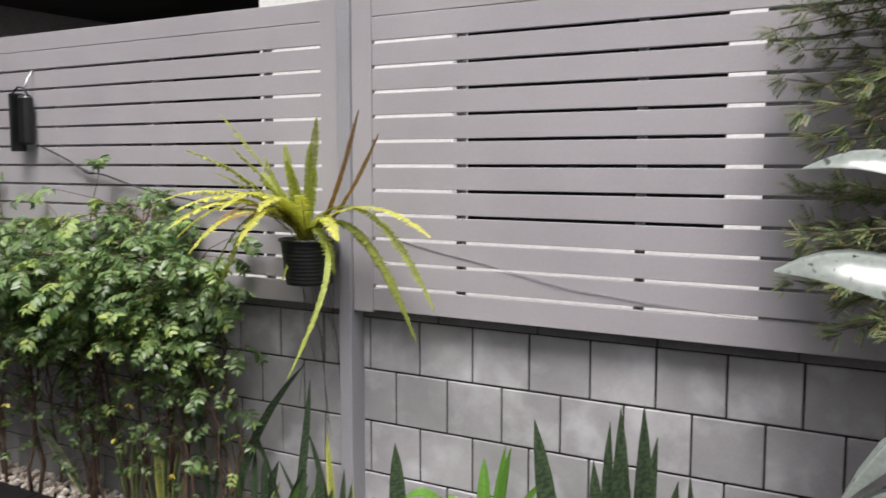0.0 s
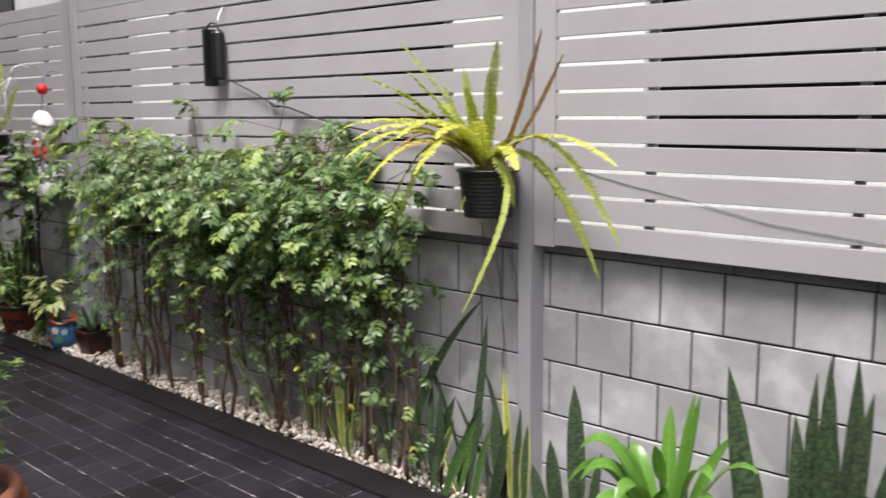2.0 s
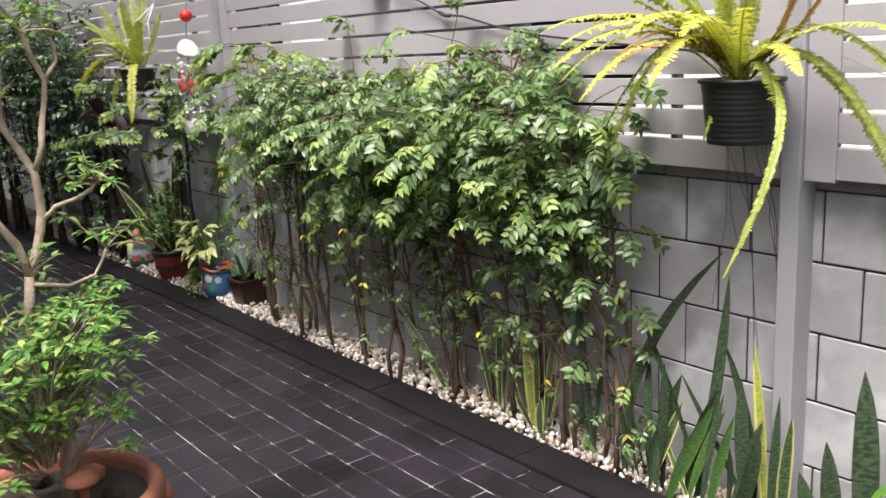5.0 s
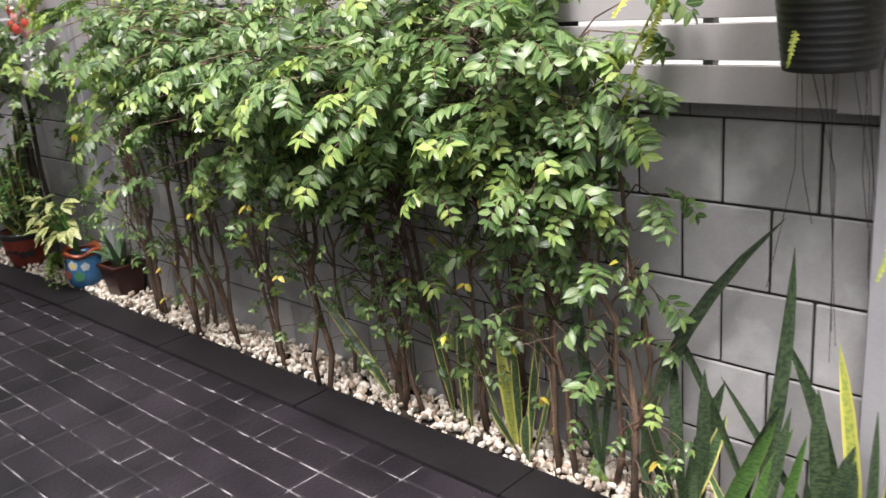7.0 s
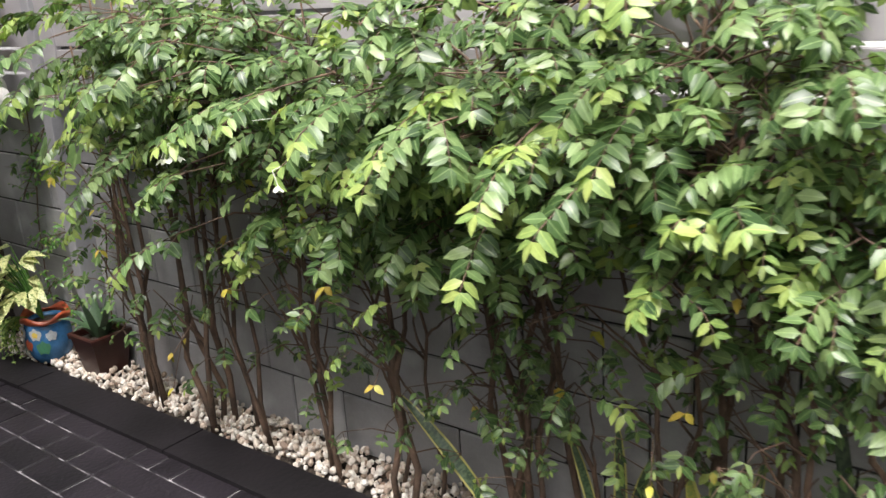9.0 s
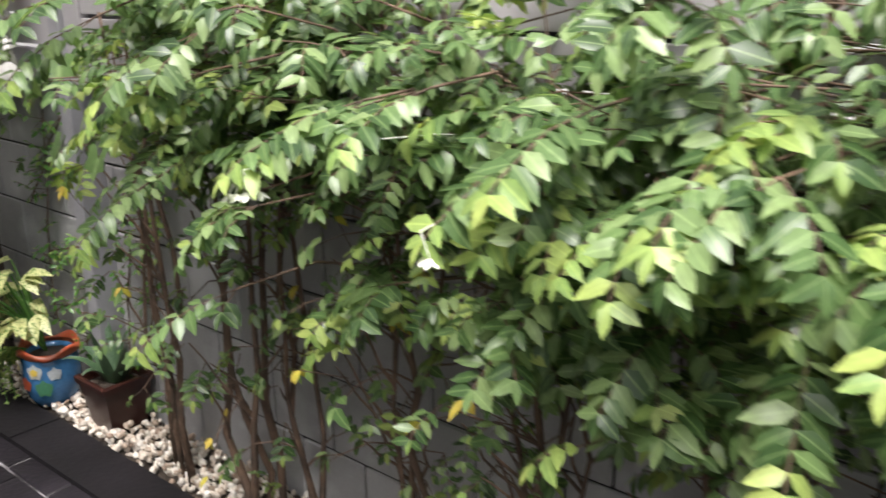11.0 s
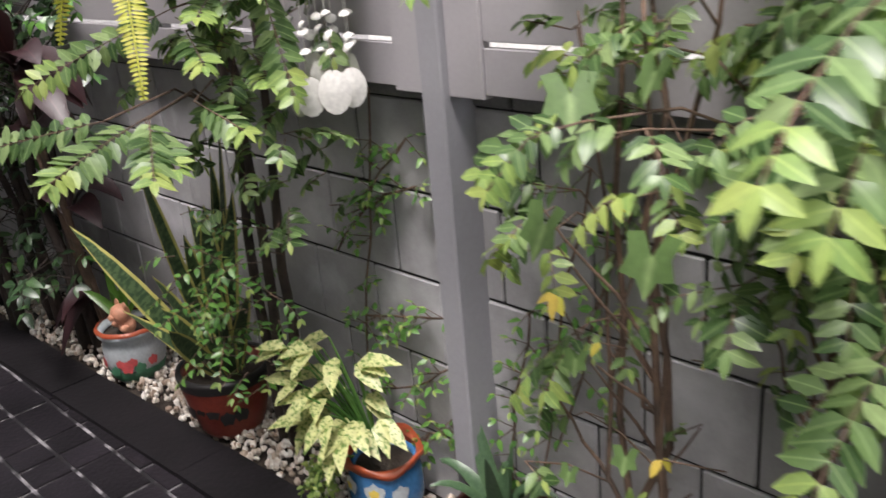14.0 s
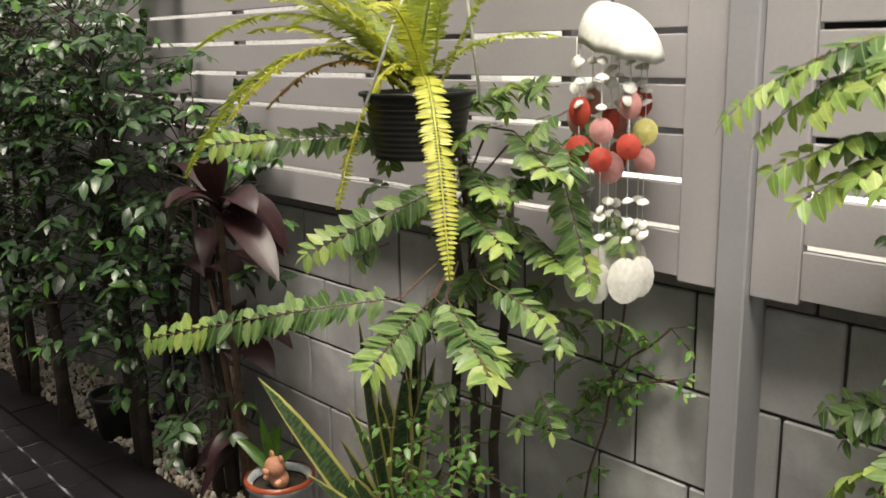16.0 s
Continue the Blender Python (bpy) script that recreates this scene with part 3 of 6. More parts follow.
            for j in range(r.randint(1, 3)):
                fade.leaf(p, rand_dir(r, 0.5) + Vector((0, -0.3, -0.5)), (0, -0.6, 1), leaf * r.uniform(0.6, 1.0), leaf * 0.42, 0.4)
        tagged(part("yellowed_leaves", fade, M["yellow_leaf"], ob, "few yellowed dying leaves"), kind="stuff")
    part("trunk", wood, M[bark], ob)
    tagged(part("branchwork", twigwood, M[bark], ob), kind="stuff")
    tagged(part("leaves", leaves, M[mats[0]], ob), kind="stuff")
    if young.v:
        tagged(part("young_leaves", young, M[mats[1]], ob, "paler yellow-green young leaves"), kind="stuff")
    for c in flowers:
        c, fl = Vector(c), Build()
        p = min((q for line in lines for q in line), key=lambda q: (q - c).length)
        fl.tube(arc(p, c + Vector((0, 0, 0.03)), 0.05, 6), 0.0009, 4, False)
        for k in range(4):
            h = c + Vector((r.uniform(-0.03, 0.03), r.uniform(-0.01, 0.02), r.uniform(-0.008, 0.008)))
            fl.tube([c + Vector((0, 0, 0.03)), h], 0.0007, 4, False)
            for j in range(5):
                a = math.tau * j / 5 + k
                fl.leaf(h, (math.cos(a) * 0.7, math.sin(a) * 0.7, -1.0), (math.cos(a), math.sin(a), 0.6), 0.017, 0.010, -0.3)
        part("blossom_cluster", fl, M["white_flower"], ob, "small hanging white blossoms")
    return ob


def sword(build, base, tip, width, bend=(0, 0, 0), n=8, twist=0.6, r=rng, facing=-math.pi / 2):
    """One upright tapering sword leaf."""
    pts = arc(base, tip, 0.0, n, bend)
    a0 = facing + r.uniform(-0.75, 0.75)
    face = [Vector((math.cos(a0 + twist * i / n), math.sin(a0 + twist * i / n), 0.1)) for i in range(n)]
    prof = [0.55, 0.78, 0.95, 1.0, 0.97, 0.84, 0.55, 0.03]
    build.blade(pts, [width * 0.46 * prof[int(i * 7 / (n - 1))] for i in range(n)], face, 0.28)


def snake_plant(x, y, leaves, label="dark green banded snake plant in the pebble bed", mat="snake", z=-0.01, group="snake plants", facing=-math.pi / 2):
    """leaves: (dx, dy, top height, width, material or None)"""
    ob = thing("snake_plant", label, "plant", (x, y, z), group=group)
    for dx, dy, h, w, mt in leaves:
        b = Build()
        sword(b, (x + dx * 0.12 + rng.uniform(-0.015, 0.015), y + dy * 0.12, z), (x + dx, min(2.70, y + dy), h), w, (-dx * 0.22 + rng.uniform(-0.02, 0.02), -abs(dy) * 0.1, h * 0.05), facing=facing)
        part("leaf", b, M[mt or mat], ob)
    return ob


def frond(build, start, tip, lift, width, r, step=0.0066, bulge=(0, 0, 0), thin=0.10):
    """A fern frond: two ranks of short leaflets along an arching rib."""
    start, tip = Vector(start), Vector(tip)
    length = (tip - start).length + abs(lift)
    n = max(12, int(length / step))
    pts = arc(start, tip, lift, n, bulge)
    build.tube(pts[::3] + [pts[-1]], [0.0022] * len(pts[::3]) + [0.0008], 4, False)
    for i in range(2, n):
        t = i / (n - 1)
        d = (pts[min(i + 1, n - 1)] - pts[i - 1]).normalized()
        s = d.cross(Vector((0, 0, 1)))
        s = (s.normalized() * min(1.0, s.length * 2.0) + Vector((0.75, 0.65, 0)) * max(0.0, 1 - s.length * 2.0)).normalized()
        up = s.cross(d)
        w = width * min(1.0, (0.25 + t * 3.0)) * min(1.0, (1.02 - t) * 5.0) ** 0.6
        for side in (-1, 1):
            k = w * r.uniform(0.85, 1.1)
            build.leaf(pts[i], s * side + d * 0.20 + up * r.uniform(-0.18, 0.25), up, k, step * 0.95, r.uniform(0.0, 0.4), 0.1)


def hanging_pot(x, y, rim_z, r_top, r_bot, h, label):
    """Black ribbed plastic hanging pot with soil; returns the thing."""
    pot = thing("plant_pot", label, "pot", (x, y, rim_z - h))
    b = Build()
    prof = [(0.0, 0.0), (r_bot, 0.0)]
    for i in range(1, 12):
        t = i / 12
        rr = r_bot + (r_top * 0.93 - r_bot) * t
        prof += [(rr, h * (t - 0.03)), (rr + 0.0013, h * (t - 0.015)), (rr, h * t)]
    prof += [(r_top * 0.95, h * 0.94), (r_top, h * 0.945), (r_top, h), (r_top * 0.93, h), (r_top * 0.92, h * 0.85)]
    b.lathe(prof, (x, y, rim_z - h), 32)
    part("body", b, M["black_plastic"], pot)
    b = Build()
    b.lathe([(r_top * 0.92, 0), (r_top * 0.5, 0.012), (0.001, 0.018)], (x, y, rim_z - 0.03), 24)
    part("soil", b, M["soil"], pot)
    return pot


# ---- pebble bed ----
pebbles = Build()
ico = bmesh.new()
bmesh.ops.create_icosphere(ico, subdivisions=1, radius=1)
ico.verts.index_update()
ICO_V, ICO_F = [v.co.copy() for v in ico.verts], [[v.index for v in f.verts] for f in ico.faces]
ico.free()
pr = random.Random(5)
for k in range(9000):
    x = -9.6 + 11.0 * pr.random() ** 1.0
    ya = kerb_y(x) + 0.006
    y = pr.uniform(ya, 2.735)
    s = pr.uniform(0.006, 0.0145)
    rot = Euler((pr.uniform(0, 6), pr.uniform(0, 6), pr.uniform(0, 6))).to_matrix()
    sc = Vector((s * pr.uniform(0.8, 1.4), s * pr.uniform(0.7, 1.1), s * pr.uniform(0.5, 0.9)))
    z = pr.uniform(-0.004, 0.034)
    pebbles.add([tuple(rot @ Vector((v.x * sc.x, v.y * sc.y, v.z * sc.z)) * 1.0 + Vector((x, y, z))) for v in ICO_V], ICO_F)
m, n, l, bs = material("white_pebble", 0.7)
rnd = n.new("ShaderNodeNewGeometry").outputs["Random Per Island"]
rp = ramp_of(n, [(0.0, (0.22, 0.15, 0.11)), (0.10, (0.42, 0.33, 0.26)), (0.35, (0.62, 0.54, 0.46)), (0.7, (0.74, 0.69, 0.62)), (1.0, (0.80, 0.77, 0.72))])
l.new(rnd, rp.inputs[0])
pn = noise_of(n, l, 120, 3, vec=n.new("ShaderNodeNewGeometry").outputs["Position"])
rq = ramp_of(n, [(0.3, (0.75, 0.72, 0.7)), (0.7, (1, 1, 1))])
l.new(pn, rq.inputs[0])
l.new(mixed(n, l, 1.0, rp.outputs[0], rq.outputs[0], "MULTIPLY"), bs.inputs["Base Color"])
bumped(n, l, bs, pn, 0.3, 0.003)
M["pebble"] = m
solo("pebbles", pebbles, M["pebble"], "white and cream pebbles in the bed along the wall", "pebbles", "stuff")
b = Build()
bed = [(x, y, -0.004) for x, y in KERB]
b.add([(-13.5, 2.757, -0.004)] + bed[::-1] + [(2.4, 2.757, -0.004)], [tuple(range(len(bed) + 2))])
solo("bed_soil", b, M["soil"], "dark soil under the pebbles", "soil", "structure")

# ---- shrubs along the wall, between the two posts ----
# foot x, foot y, height, twigs, spread, lowest twig, share in the crown, growth low on the trunks
SHRUBS = ((-4.86, 2.635, 1.54, 10, 0.17, 0.84, 0.95, 0.6), (-4.53, 2.62, 1.56, 40, 0.27, 0.84, 0.97, 0.15), (-4.33, 2.645, 1.52, 56, 0.33, 0.6, 0.95, 0.15), (-4.02, 2.61, 1.50, 80, 0.37, 0.45, 0.86, 0.2),
          (-3.72, 2.62, 1.34, 66, 0.35, 0.45, 0.84, 0.25), (-3.40, 2.645, 1.32, 66, 0.36, 0.42, 0.82, 0.25), (-3.21, 2.65, 1.40, 70, 0.34, 0.42, 0.82, 0.25), (-2.97, 2.64, 1.50, 86, 0.36, 0.42, 0.82, 0.25),
          (-2.70, 2.63, 1.47, 76, 0.27, 0.42, 0.80, 0.25), (-2.53, 2.62, 1.26, 30, 0.13, 0.35, 0.65, 0.4))
HANG = {2: ((-4.42, 2.03, 1.18), (-4.40, 2.08, 1.12), (-4.44, 2.20, 0.836)), 3: ((-4.317, 2.165, 1.06), (-4.25, 2.15, 1.10), (-4.17, 2.26, 0.88), (-4.23, 2.17, 0.70)),
        4: ((-3.85, 2.136, 1.06), (-3.87, 2.124, 1.064), (-3.70, 2.15, 1.10)), 5: ((-3.595, 2.186, 1.01), (-3.33, 2.144, 1.0), (-3.45, 2.12, 1.10)), 6: ((-3.28, 2.12, 1.07), (-3.17, 2.2, 0.84)), 7: ((-3.09, 2.15, 1.0), (-2.99, 2.15, 0.97), (-2.92, 2.2, 1.05))}
BLOOMS = {2: ((-4.17, 2.29, 0.874),), 4: ((-3.85, 2.136, 1.03),), 5: ((-3.595, 2.186, 0.985),)}
for i, (x, y, h, tw, sp, lo, fu, un) in enumerate(SHRUBS):
    shrub(x, y, h, 100 + i, tw, sp, low=lo, stems=3 + (i % 3 == 1), thick=0.0088, leaf=0.038, flowers=BLOOMS.get(i, ()), forward=0.85, full=fu, sag=1.6, under=un, hang=HANG.get(i, ()), lean=(-0.07, 0) if i > 7 else (0, 0))

# ---- hanging fern by the first post ----
fr = random.Random(21)
pot = hanging_pot(-2.030, 2.573, 1.284, 0.111, 0.084, 0.166, "black ribbed plastic pot hung on the fence post")
b = Build()
b.tube([(-2.030, 2.686, 1.26), (-2.030, 2.682, 1.32), (-2.030, 2.675, 1.325), (-2.030, 2.668, 1.28)], 0.003, 6)
part("hook", b, M["steel"], pot)
fern = thing("fern", "yellow-green sword fern arching out of a hanging pot", "fern", (-2.045, 2.583, 1.27))
C = Vector((-2.045, 2.583, 1.275))
FRONDS = (("fern", (-2.310, 2.26, 1.60), 0.10), ("fern", (-2.330, 2.45, 1.73), 0.04), ("fern", (-2.090, 2.52, 1.62), 0.0), ("fern", (-1.930, 2.50, 1.71), -0.02), ("dry_fern", (-1.730, 2.47, 1.73), -0.10),
          ("dry_fern", (-1.650, 2.47, 1.65), -0.08), ("yellow_fern", (-2.310, 2.20, 1.39), 0.20), ("yellow_fern", (-2.100, 2.20, 1.40), 0.22), ("fern", (-2.430, 2.50, 1.03), 0.46), 
          ("yellow_fern", (-1.445, 2.46, 1.32), 0.22), ("fern", (-1.455, 2.50, 1.08), 0.44), ("fern", (-2.060, 2.455, 1.135), 0.06), ("fern", (-2.170, 2.50, 1.58), 0.02), ("fern", (-1.910, 2.46, 1.54), 0.02),
          ("fern", (-2.290, 2.38, 1.52), 0.06), ("yellow_fern", (-2.072, 2.25, 1.285), 0.24), ("fern", (-1.600, 2.60, 0.96), 0.40), ("fern", (-2.270, 2.60, 1.52), 0.06), ("yellow_fern", (-1.770, 2.40, 1.30), 0.16), ("yellow_fern", (-2.290, 2.30, 1.44), 0.16),
          ("fern", (-2.210, 2.36, 1.62), 0.04), ("fern", (-2.000, 2.42, 1.56), 0.02), ("dry_fern", (-2.190, 2.28, 1.34), 0.14), ("fern", (-1.858, 2.50, 1.17), 0.20), ("yellow_fern", (-1.85, 2.30, 1.45), 0.10), ("fern", (-2.10, 2.40, 1.50), 0.05), ("yellow_fern", (-2.02, 2.32, 1.44), 0.12), ("fern", (-1.556, 2.55, 0.957), 0.42), ("dry_fern", (-2.14, 2.22, 1.36), 0.18), ("yellow_fern", (-2.20, 2.30, 1.43), 0.16), ("yellow_fern", (-1.98, 2.25, 1.40), 0.18), ("fern", (-2.24, 2.34, 1.56), 0.06), ("fern", (-1.96, 2.50, 1.62), 0.0), ("fern", (-2.02, 2.46, 1.55), 0.0), ("yellow_fern", (-2.37, 2.25, 1.35), 0.22), ("yellow_fern", (-2.30, 2.15, 1.33), 0.24), ("yellow_fern", (-2.43, 2.32, 1.29), 0.26), ("yellow_fern", (-2.25, 2.20, 1.25), 0.26), ("yellow_fern", (-2.36, 2.20, 1.43), 0.18), ("fern", (-2.34, 2.40, 1.16), 0.34))
for mt, tip, lift in FRONDS:
    b = Build()
    frond(b, C + Vector((fr.uniform(-0.03, 0.03), fr.uniform(-0.03, 0.03), 0)), tip, lift, 0.009 if tip[2] < 1.14 and tip[0] > -2.1 and tip[0] < -2.0 else (0.015 if mt == "dry_fern" else 0.027) if lift > 0.03 else (0.013 if mt == "dry_fern" else 0.022), fr)
    part("frond", b, M[mt], fern)
b = Build()
frond(b, (-1.90, 2.50, 1.285), (-1.80, 2.17, 0.875), 0.12, 0.0125, fr, bulge=(0.11, 0.04, 0))
part("frond", b, M["fern"], fern, "long hanging yellow-green frond")
b = Build()
for k in range(9):
    x0, y0 = C.x + fr.uniform(-0.09, 0.09), C.y + fr.uniform(-0.05, 0.10)
    b.tube([(x0, y0, 1.12), (x0 + fr.uniform(-0.03, 0.03), 2.66, 0.9), (x0 + fr.uniform(-0.08, 0.08), 2.70, fr.uniform(0.45, 0.8))], 0.0008, 4, False)
tagged(part("root_tangle", b, M["dark_bark"], fern, "thin hanging brown roots"), kind="stuff")

# ---- snake plants ----
def sword_clump(x, y, leaves, label, mat="snake", z=-0.01, group="snake plants", wide=1.0):
    """leaves: foot x, foot y, tip x, tip y, tip z, width, sideways bend, material or None"""
    ob = thing("snake_plant", label, "plant", (x, y, z), group=group)
    for fx, fy, tx, ty, tz, w, bend, mt in leaves:
        b = Build()
        sword(b, (fx, fy, z), (tx, min(2.725, ty), tz), w * wide, (bend, -0.02, 0.02), 9)
        part("leaf", b, M[mt or mat], ob)
    return ob


sword_clump(-2.25, 2.61, [(-2.452, 2.61, -2.151, 2.69, 0.785, 0.039, -0.209, None), (-2.137, 2.61, -2.477, 2.69, 0.57, 0.029, 0.069, None), (-2.181, 2.61, -2.13, 2.69, 0.723, 0.036, 0.041, None), (-1.979, 2.61, -2.146, 2.69, 0.519, 0.042, 0.099, None), (-2.343, 2.61, -2.417, 2.69, 0.405, 0.036, 0.0, None), (-1.941, 2.61, -2.296, 2.69, 0.377, 0.025, 0.007, None)],
            "dark green banded snake plants with tall arching leaves beside the post")
sword_clump(-2.12, 2.58, [(-1.921, 2.58, -2.006, 2.63, 0.551, 0.037, 0.026, "snake_yellow"), (-1.907, 2.58, -1.924, 2.63, 0.422, 0.032, 0.0, None), (-2.26, 2.58, -2.133, 2.63, 0.332, 0.048, 0.0, "snake_green"), (-2.137, 2.58, -2.1, 2.63, 0.377, 0.028, 0.0, None), (-2.301, 2.58, -2.329, 2.63, 0.233, 0.025, 0.0, None), (-2.193, 2.58, -2.094, 2.63, 0.328, 0.036, 0.0, "snake_green"), (-2.154, 2.58, -2.311, 2.63, 0.183, 0.022, 0.0, "snake_rim"), (-2.115, 2.58, -2.064, 2.63, 0.321, 0.032, 0.0, "snake_green")],
            "low snake plants with green and yellow leaves beside the post")
sword_clump(-2.52, 2.61, [(-2.578, 2.61, -2.686, 2.63, 0.685, 0.032, 0.013, None), (-2.579, 2.61, -2.683, 2.63, 0.19, 0.037, 0.077, None), (-2.386, 2.61, -2.516, 2.63, 0.251, 0.02, -0.058, None), (-2.399, 2.61, -2.449, 2.63, 0.375, 0.019, 0.0, None), (-2.587, 2.61, -2.529, 2.63, 0.503, 0.025, 0.0, None)],
            "dark green snake plant between the shrub stems")
sword_clump(-2.84, 2.62, [(-2.885, 2.620, -2.965, 2.660, 0.360, 0.040, 0.020, "snake_yellow"), (-2.865, 2.620, -2.905, 2.660, 0.340, 0.036, 0.020, None), (-2.835, 2.620, -2.795, 2.660, 0.420, 0.034, 0.000, None), (-2.895, 2.620, -3.035, 2.620, 0.320, 0.026, 0.030, None), (-2.835, 2.600, -2.935, 2.570, 0.170, 0.044, 0.020, None), (-2.825, 2.600, -2.795, 2.570, 0.180, 0.034, 0.000, None), (-2.835, 2.630, -2.735, 2.620, 0.300, 0.018, 0.030, None)], "yellow-striped snake plant in the pebble bed", "snake_rim")
sword_clump(-3.08, 2.66, [(-3.115, 2.660, -3.135, 2.690, 0.380, 0.034, 0.020, None), (-3.085, 2.660, -3.035, 2.670, 0.340, 0.034, -0.030, None), (-3.155, 2.660, -3.255, 2.670, 0.340, 0.030, 0.040, None)], "narrow yellow-edged snake plant in the pebble bed", "snake_rim")
sword_clump(-3.38, 2.64, [(-3.405, 2.640, -3.735, 2.620, 0.330, 0.040, 0.060, None), (-3.385, 2.640, -3.355, 2.680, 0.300, 0.030, 0.000, None)], "leaning yellow-edged snake plant in the pebble bed", "snake_rim")
sword_clump(-1.66, 2.61, [(-1.66, 2.61, -1.69, 2.62, 0.56, 0.052, 0.02, None), (-1.72, 2.60, -1.76, 2.58, 0.36, 0.044, 0.0, None), (-1.62, 2.62, -1.60, 2.66, 0.33, 0.032, 0.0, None), (-1.68, 2.57, -1.70, 2.54, 0.24, 0.05, 0.0, None), (-1.75, 2.58, -1.82, 2.56, 0.26, 0.04, 0.0, None)], "dark green banded snake plant beside the post", wide=1.35)
sword_clump(-1.03, 2.57, [(-0.99, 2.57, -1.12, 2.56, 0.75, 0.058, 0.0, None), (-1.02, 2.60, -1.06, 2.66, 0.42, 0.05, 0.0, None)], "leaning banded snake plant against the block wall", wide=1.35)
sword_clump(-0.80, 2.60, [(-0.86, 2.61, -0.89, 2.62, 0.76, 0.036, -0.02, None), (-0.83, 2.58, -0.85, 2.60, 0.81, 0.052, 0.0, None), (-0.79, 2.62, -0.79, 2.64, 0.82, 0.062, 0.0, None), (-0.75, 2.58, -0.725, 2.57, 0.75, 0.040, -0.03, None), (-0.90, 2.57, -0.92, 2.55, 0.48, 0.05, 0.0, None), (-0.77, 2.56, -0.76, 2.54, 0.50, 0.07, 0.0, None), (-0.84, 2.55, -0.86, 2.53, 0.42, 0.06, 0.0, None), (-0.88, 2.62, -0.95, 2.64, 0.62, 0.045, 0.0, None), (-0.74, 2.62, -0.68, 2.64, 0.60, 0.05, 0.0, None), (-0.81, 2.57, -0.82, 2.56, 0.66, 0.055, 0.02, None)], "tall clump of banded snake plants against the wall", wide=1.35)
sword_clump(-0.61, 2.58, [(-0.62, 2.58, -0.63, 2.58, 0.65, 0.046, 0.0, None), (-0.57, 2.58, -0.54, 2.56, 0.42, 0.05, 0.0, None)], "short banded snake plant against the wall", wide=1.35)

low = []
for k in range(15):
    fx = rng.uniform(-2.40, -1.90)
    low.append((fx, rng.uniform(2.55, 2.64), fx + rng.uniform(-0.12, 0.10), rng.uniform(2.54, 2.68), rng.uniform(0.20, 0.46), rng.uniform(0.030, 0.050), rng.uniform(-0.05, 0.05), rng.choice((None, None, None, "snake_green", "snake_rim"))))
sword_clump(-2.15, 2.60, low, "thick low growth of banded snake plant leaves by the post")

# ---- bright strap-leaved plant ----
brom = thing("bromeliad", "bright green strap-leaved plant in the pebble bed", "plant", (-1.28, 2.52, 0.0))
for tx, ty, tz, lift, w in ((-1.23, 2.58, 0.64, 0.0, 0.024), (-1.18, 2.52, 0.66, 0.05, 0.026), (-1.52, 2.40, 0.44, 0.40, 0.032), (-1.49, 2.36, 0.36, 0.38, 0.034), (-1.58, 2.42, 0.30, 0.42, 0.03), (-0.96, 2.44, 0.50, 0.32, 0.022), (-1.08, 2.40, 0.46, 0.34, 0.032),
                            (-1.04, 2.36, 0.34, 0.38, 0.03), (-1.32, 2.28, 0.36, 0.36, 0.034), (-1.22, 2.26, 0.30, 0.34, 0.034), (-1.42, 2.30, 0.28, 0.34, 0.034), (-1.12, 2.62, 0.52, 0.14, 0.03), (-1.34, 2.64, 0.56, 0.10, 0.028), (-1.46, 2.60, 0.42, 0.22, 0.03), (-1.16, 2.30, 0.22, 0.3, 0.032), (-1.38, 2.36, 0.50, 0.26, 0.03), (-1.26, 2.4, 0.52, 0.14, 0.03)):
    b = Build()
    b.blade(arc((-1.28, 2.52, 0.0), (tx, ty, tz), lift, 12), [w * 0.85 * k for k in (0.5, 0.62, 0.72, 0.8, 0.88, 0.95, 1, 1, 0.95, 0.8, 0.5, 0.04)], Vector((0.05, -0.25, 1)), 0.35)
    part("leaf", b, M["bromeliad"], brom)

# ---- solar lamp and cables on the fence ----
lamp = thing("solar_lamp", "black plastic solar lamp hung on the slatted fence", "lamp", (-3.76, 2.65, 1.62))
b = Build()
b.box(-3.795, -3.720, 2.625, 2.676, 1.640, 1.870, 0.014)
part("body", b, M["black_plastic"], lamp, smooth=False)
b = Build()
b.box(-3.812, -3.797, 2.600, 2.680, 1.610, 1.880, 0.005)
part("bracket", b, M["black_plastic"], lamp, "thin black bracket plate", smooth=False)
b = Build()
b.tube([(-3.80, 2.61, 1.87), (-3.77, 2.625, 1.905), (-3.74, 2.635, 1.90), (-3.72, 2.64, 1.865)], 0.005, 6)
part("handle", b, M["black_plastic"], lamp)
b = Build()
b.tube([(-3.745, 2.685, 1.985), (-3.745, 2.675, 1.97), (-3.745, 2.655, 1.94), (-3.735, 2.645, 1.92), (-3.745, 2.635, 1.895)], 0.004, 6)
part("hook", b, M["steel"], lamp)
cable = Build()
cable.tube([(-3.69, 2.66, 1.64), (-3.60, 2.672, 1.605), (-3.50, 2.674, 1.57), (-3.42, 2.674, 1.535), (-3.36, 2.674, 1.515), (-3.26, 2.674, 1.505), (-3.1, 2.674, 1.465), (-2.9, 2.674, 1.425), (-2.6, 2.672, 1.39), (-2.3, 2.672, 1.36), (-2.1, 2.668, 1.34)], 0.0042, 6)
cable.tube([(-3.39, 2.672, 1.524), (-3.36, 2.672, 1.514), (-3.33, 2.672, 1.512)], 0.008, 8)
solo("cable", cable, M["cable"], "black cable running along the fence from the solar lamp", "cable", smooth=True)
cable = Build()
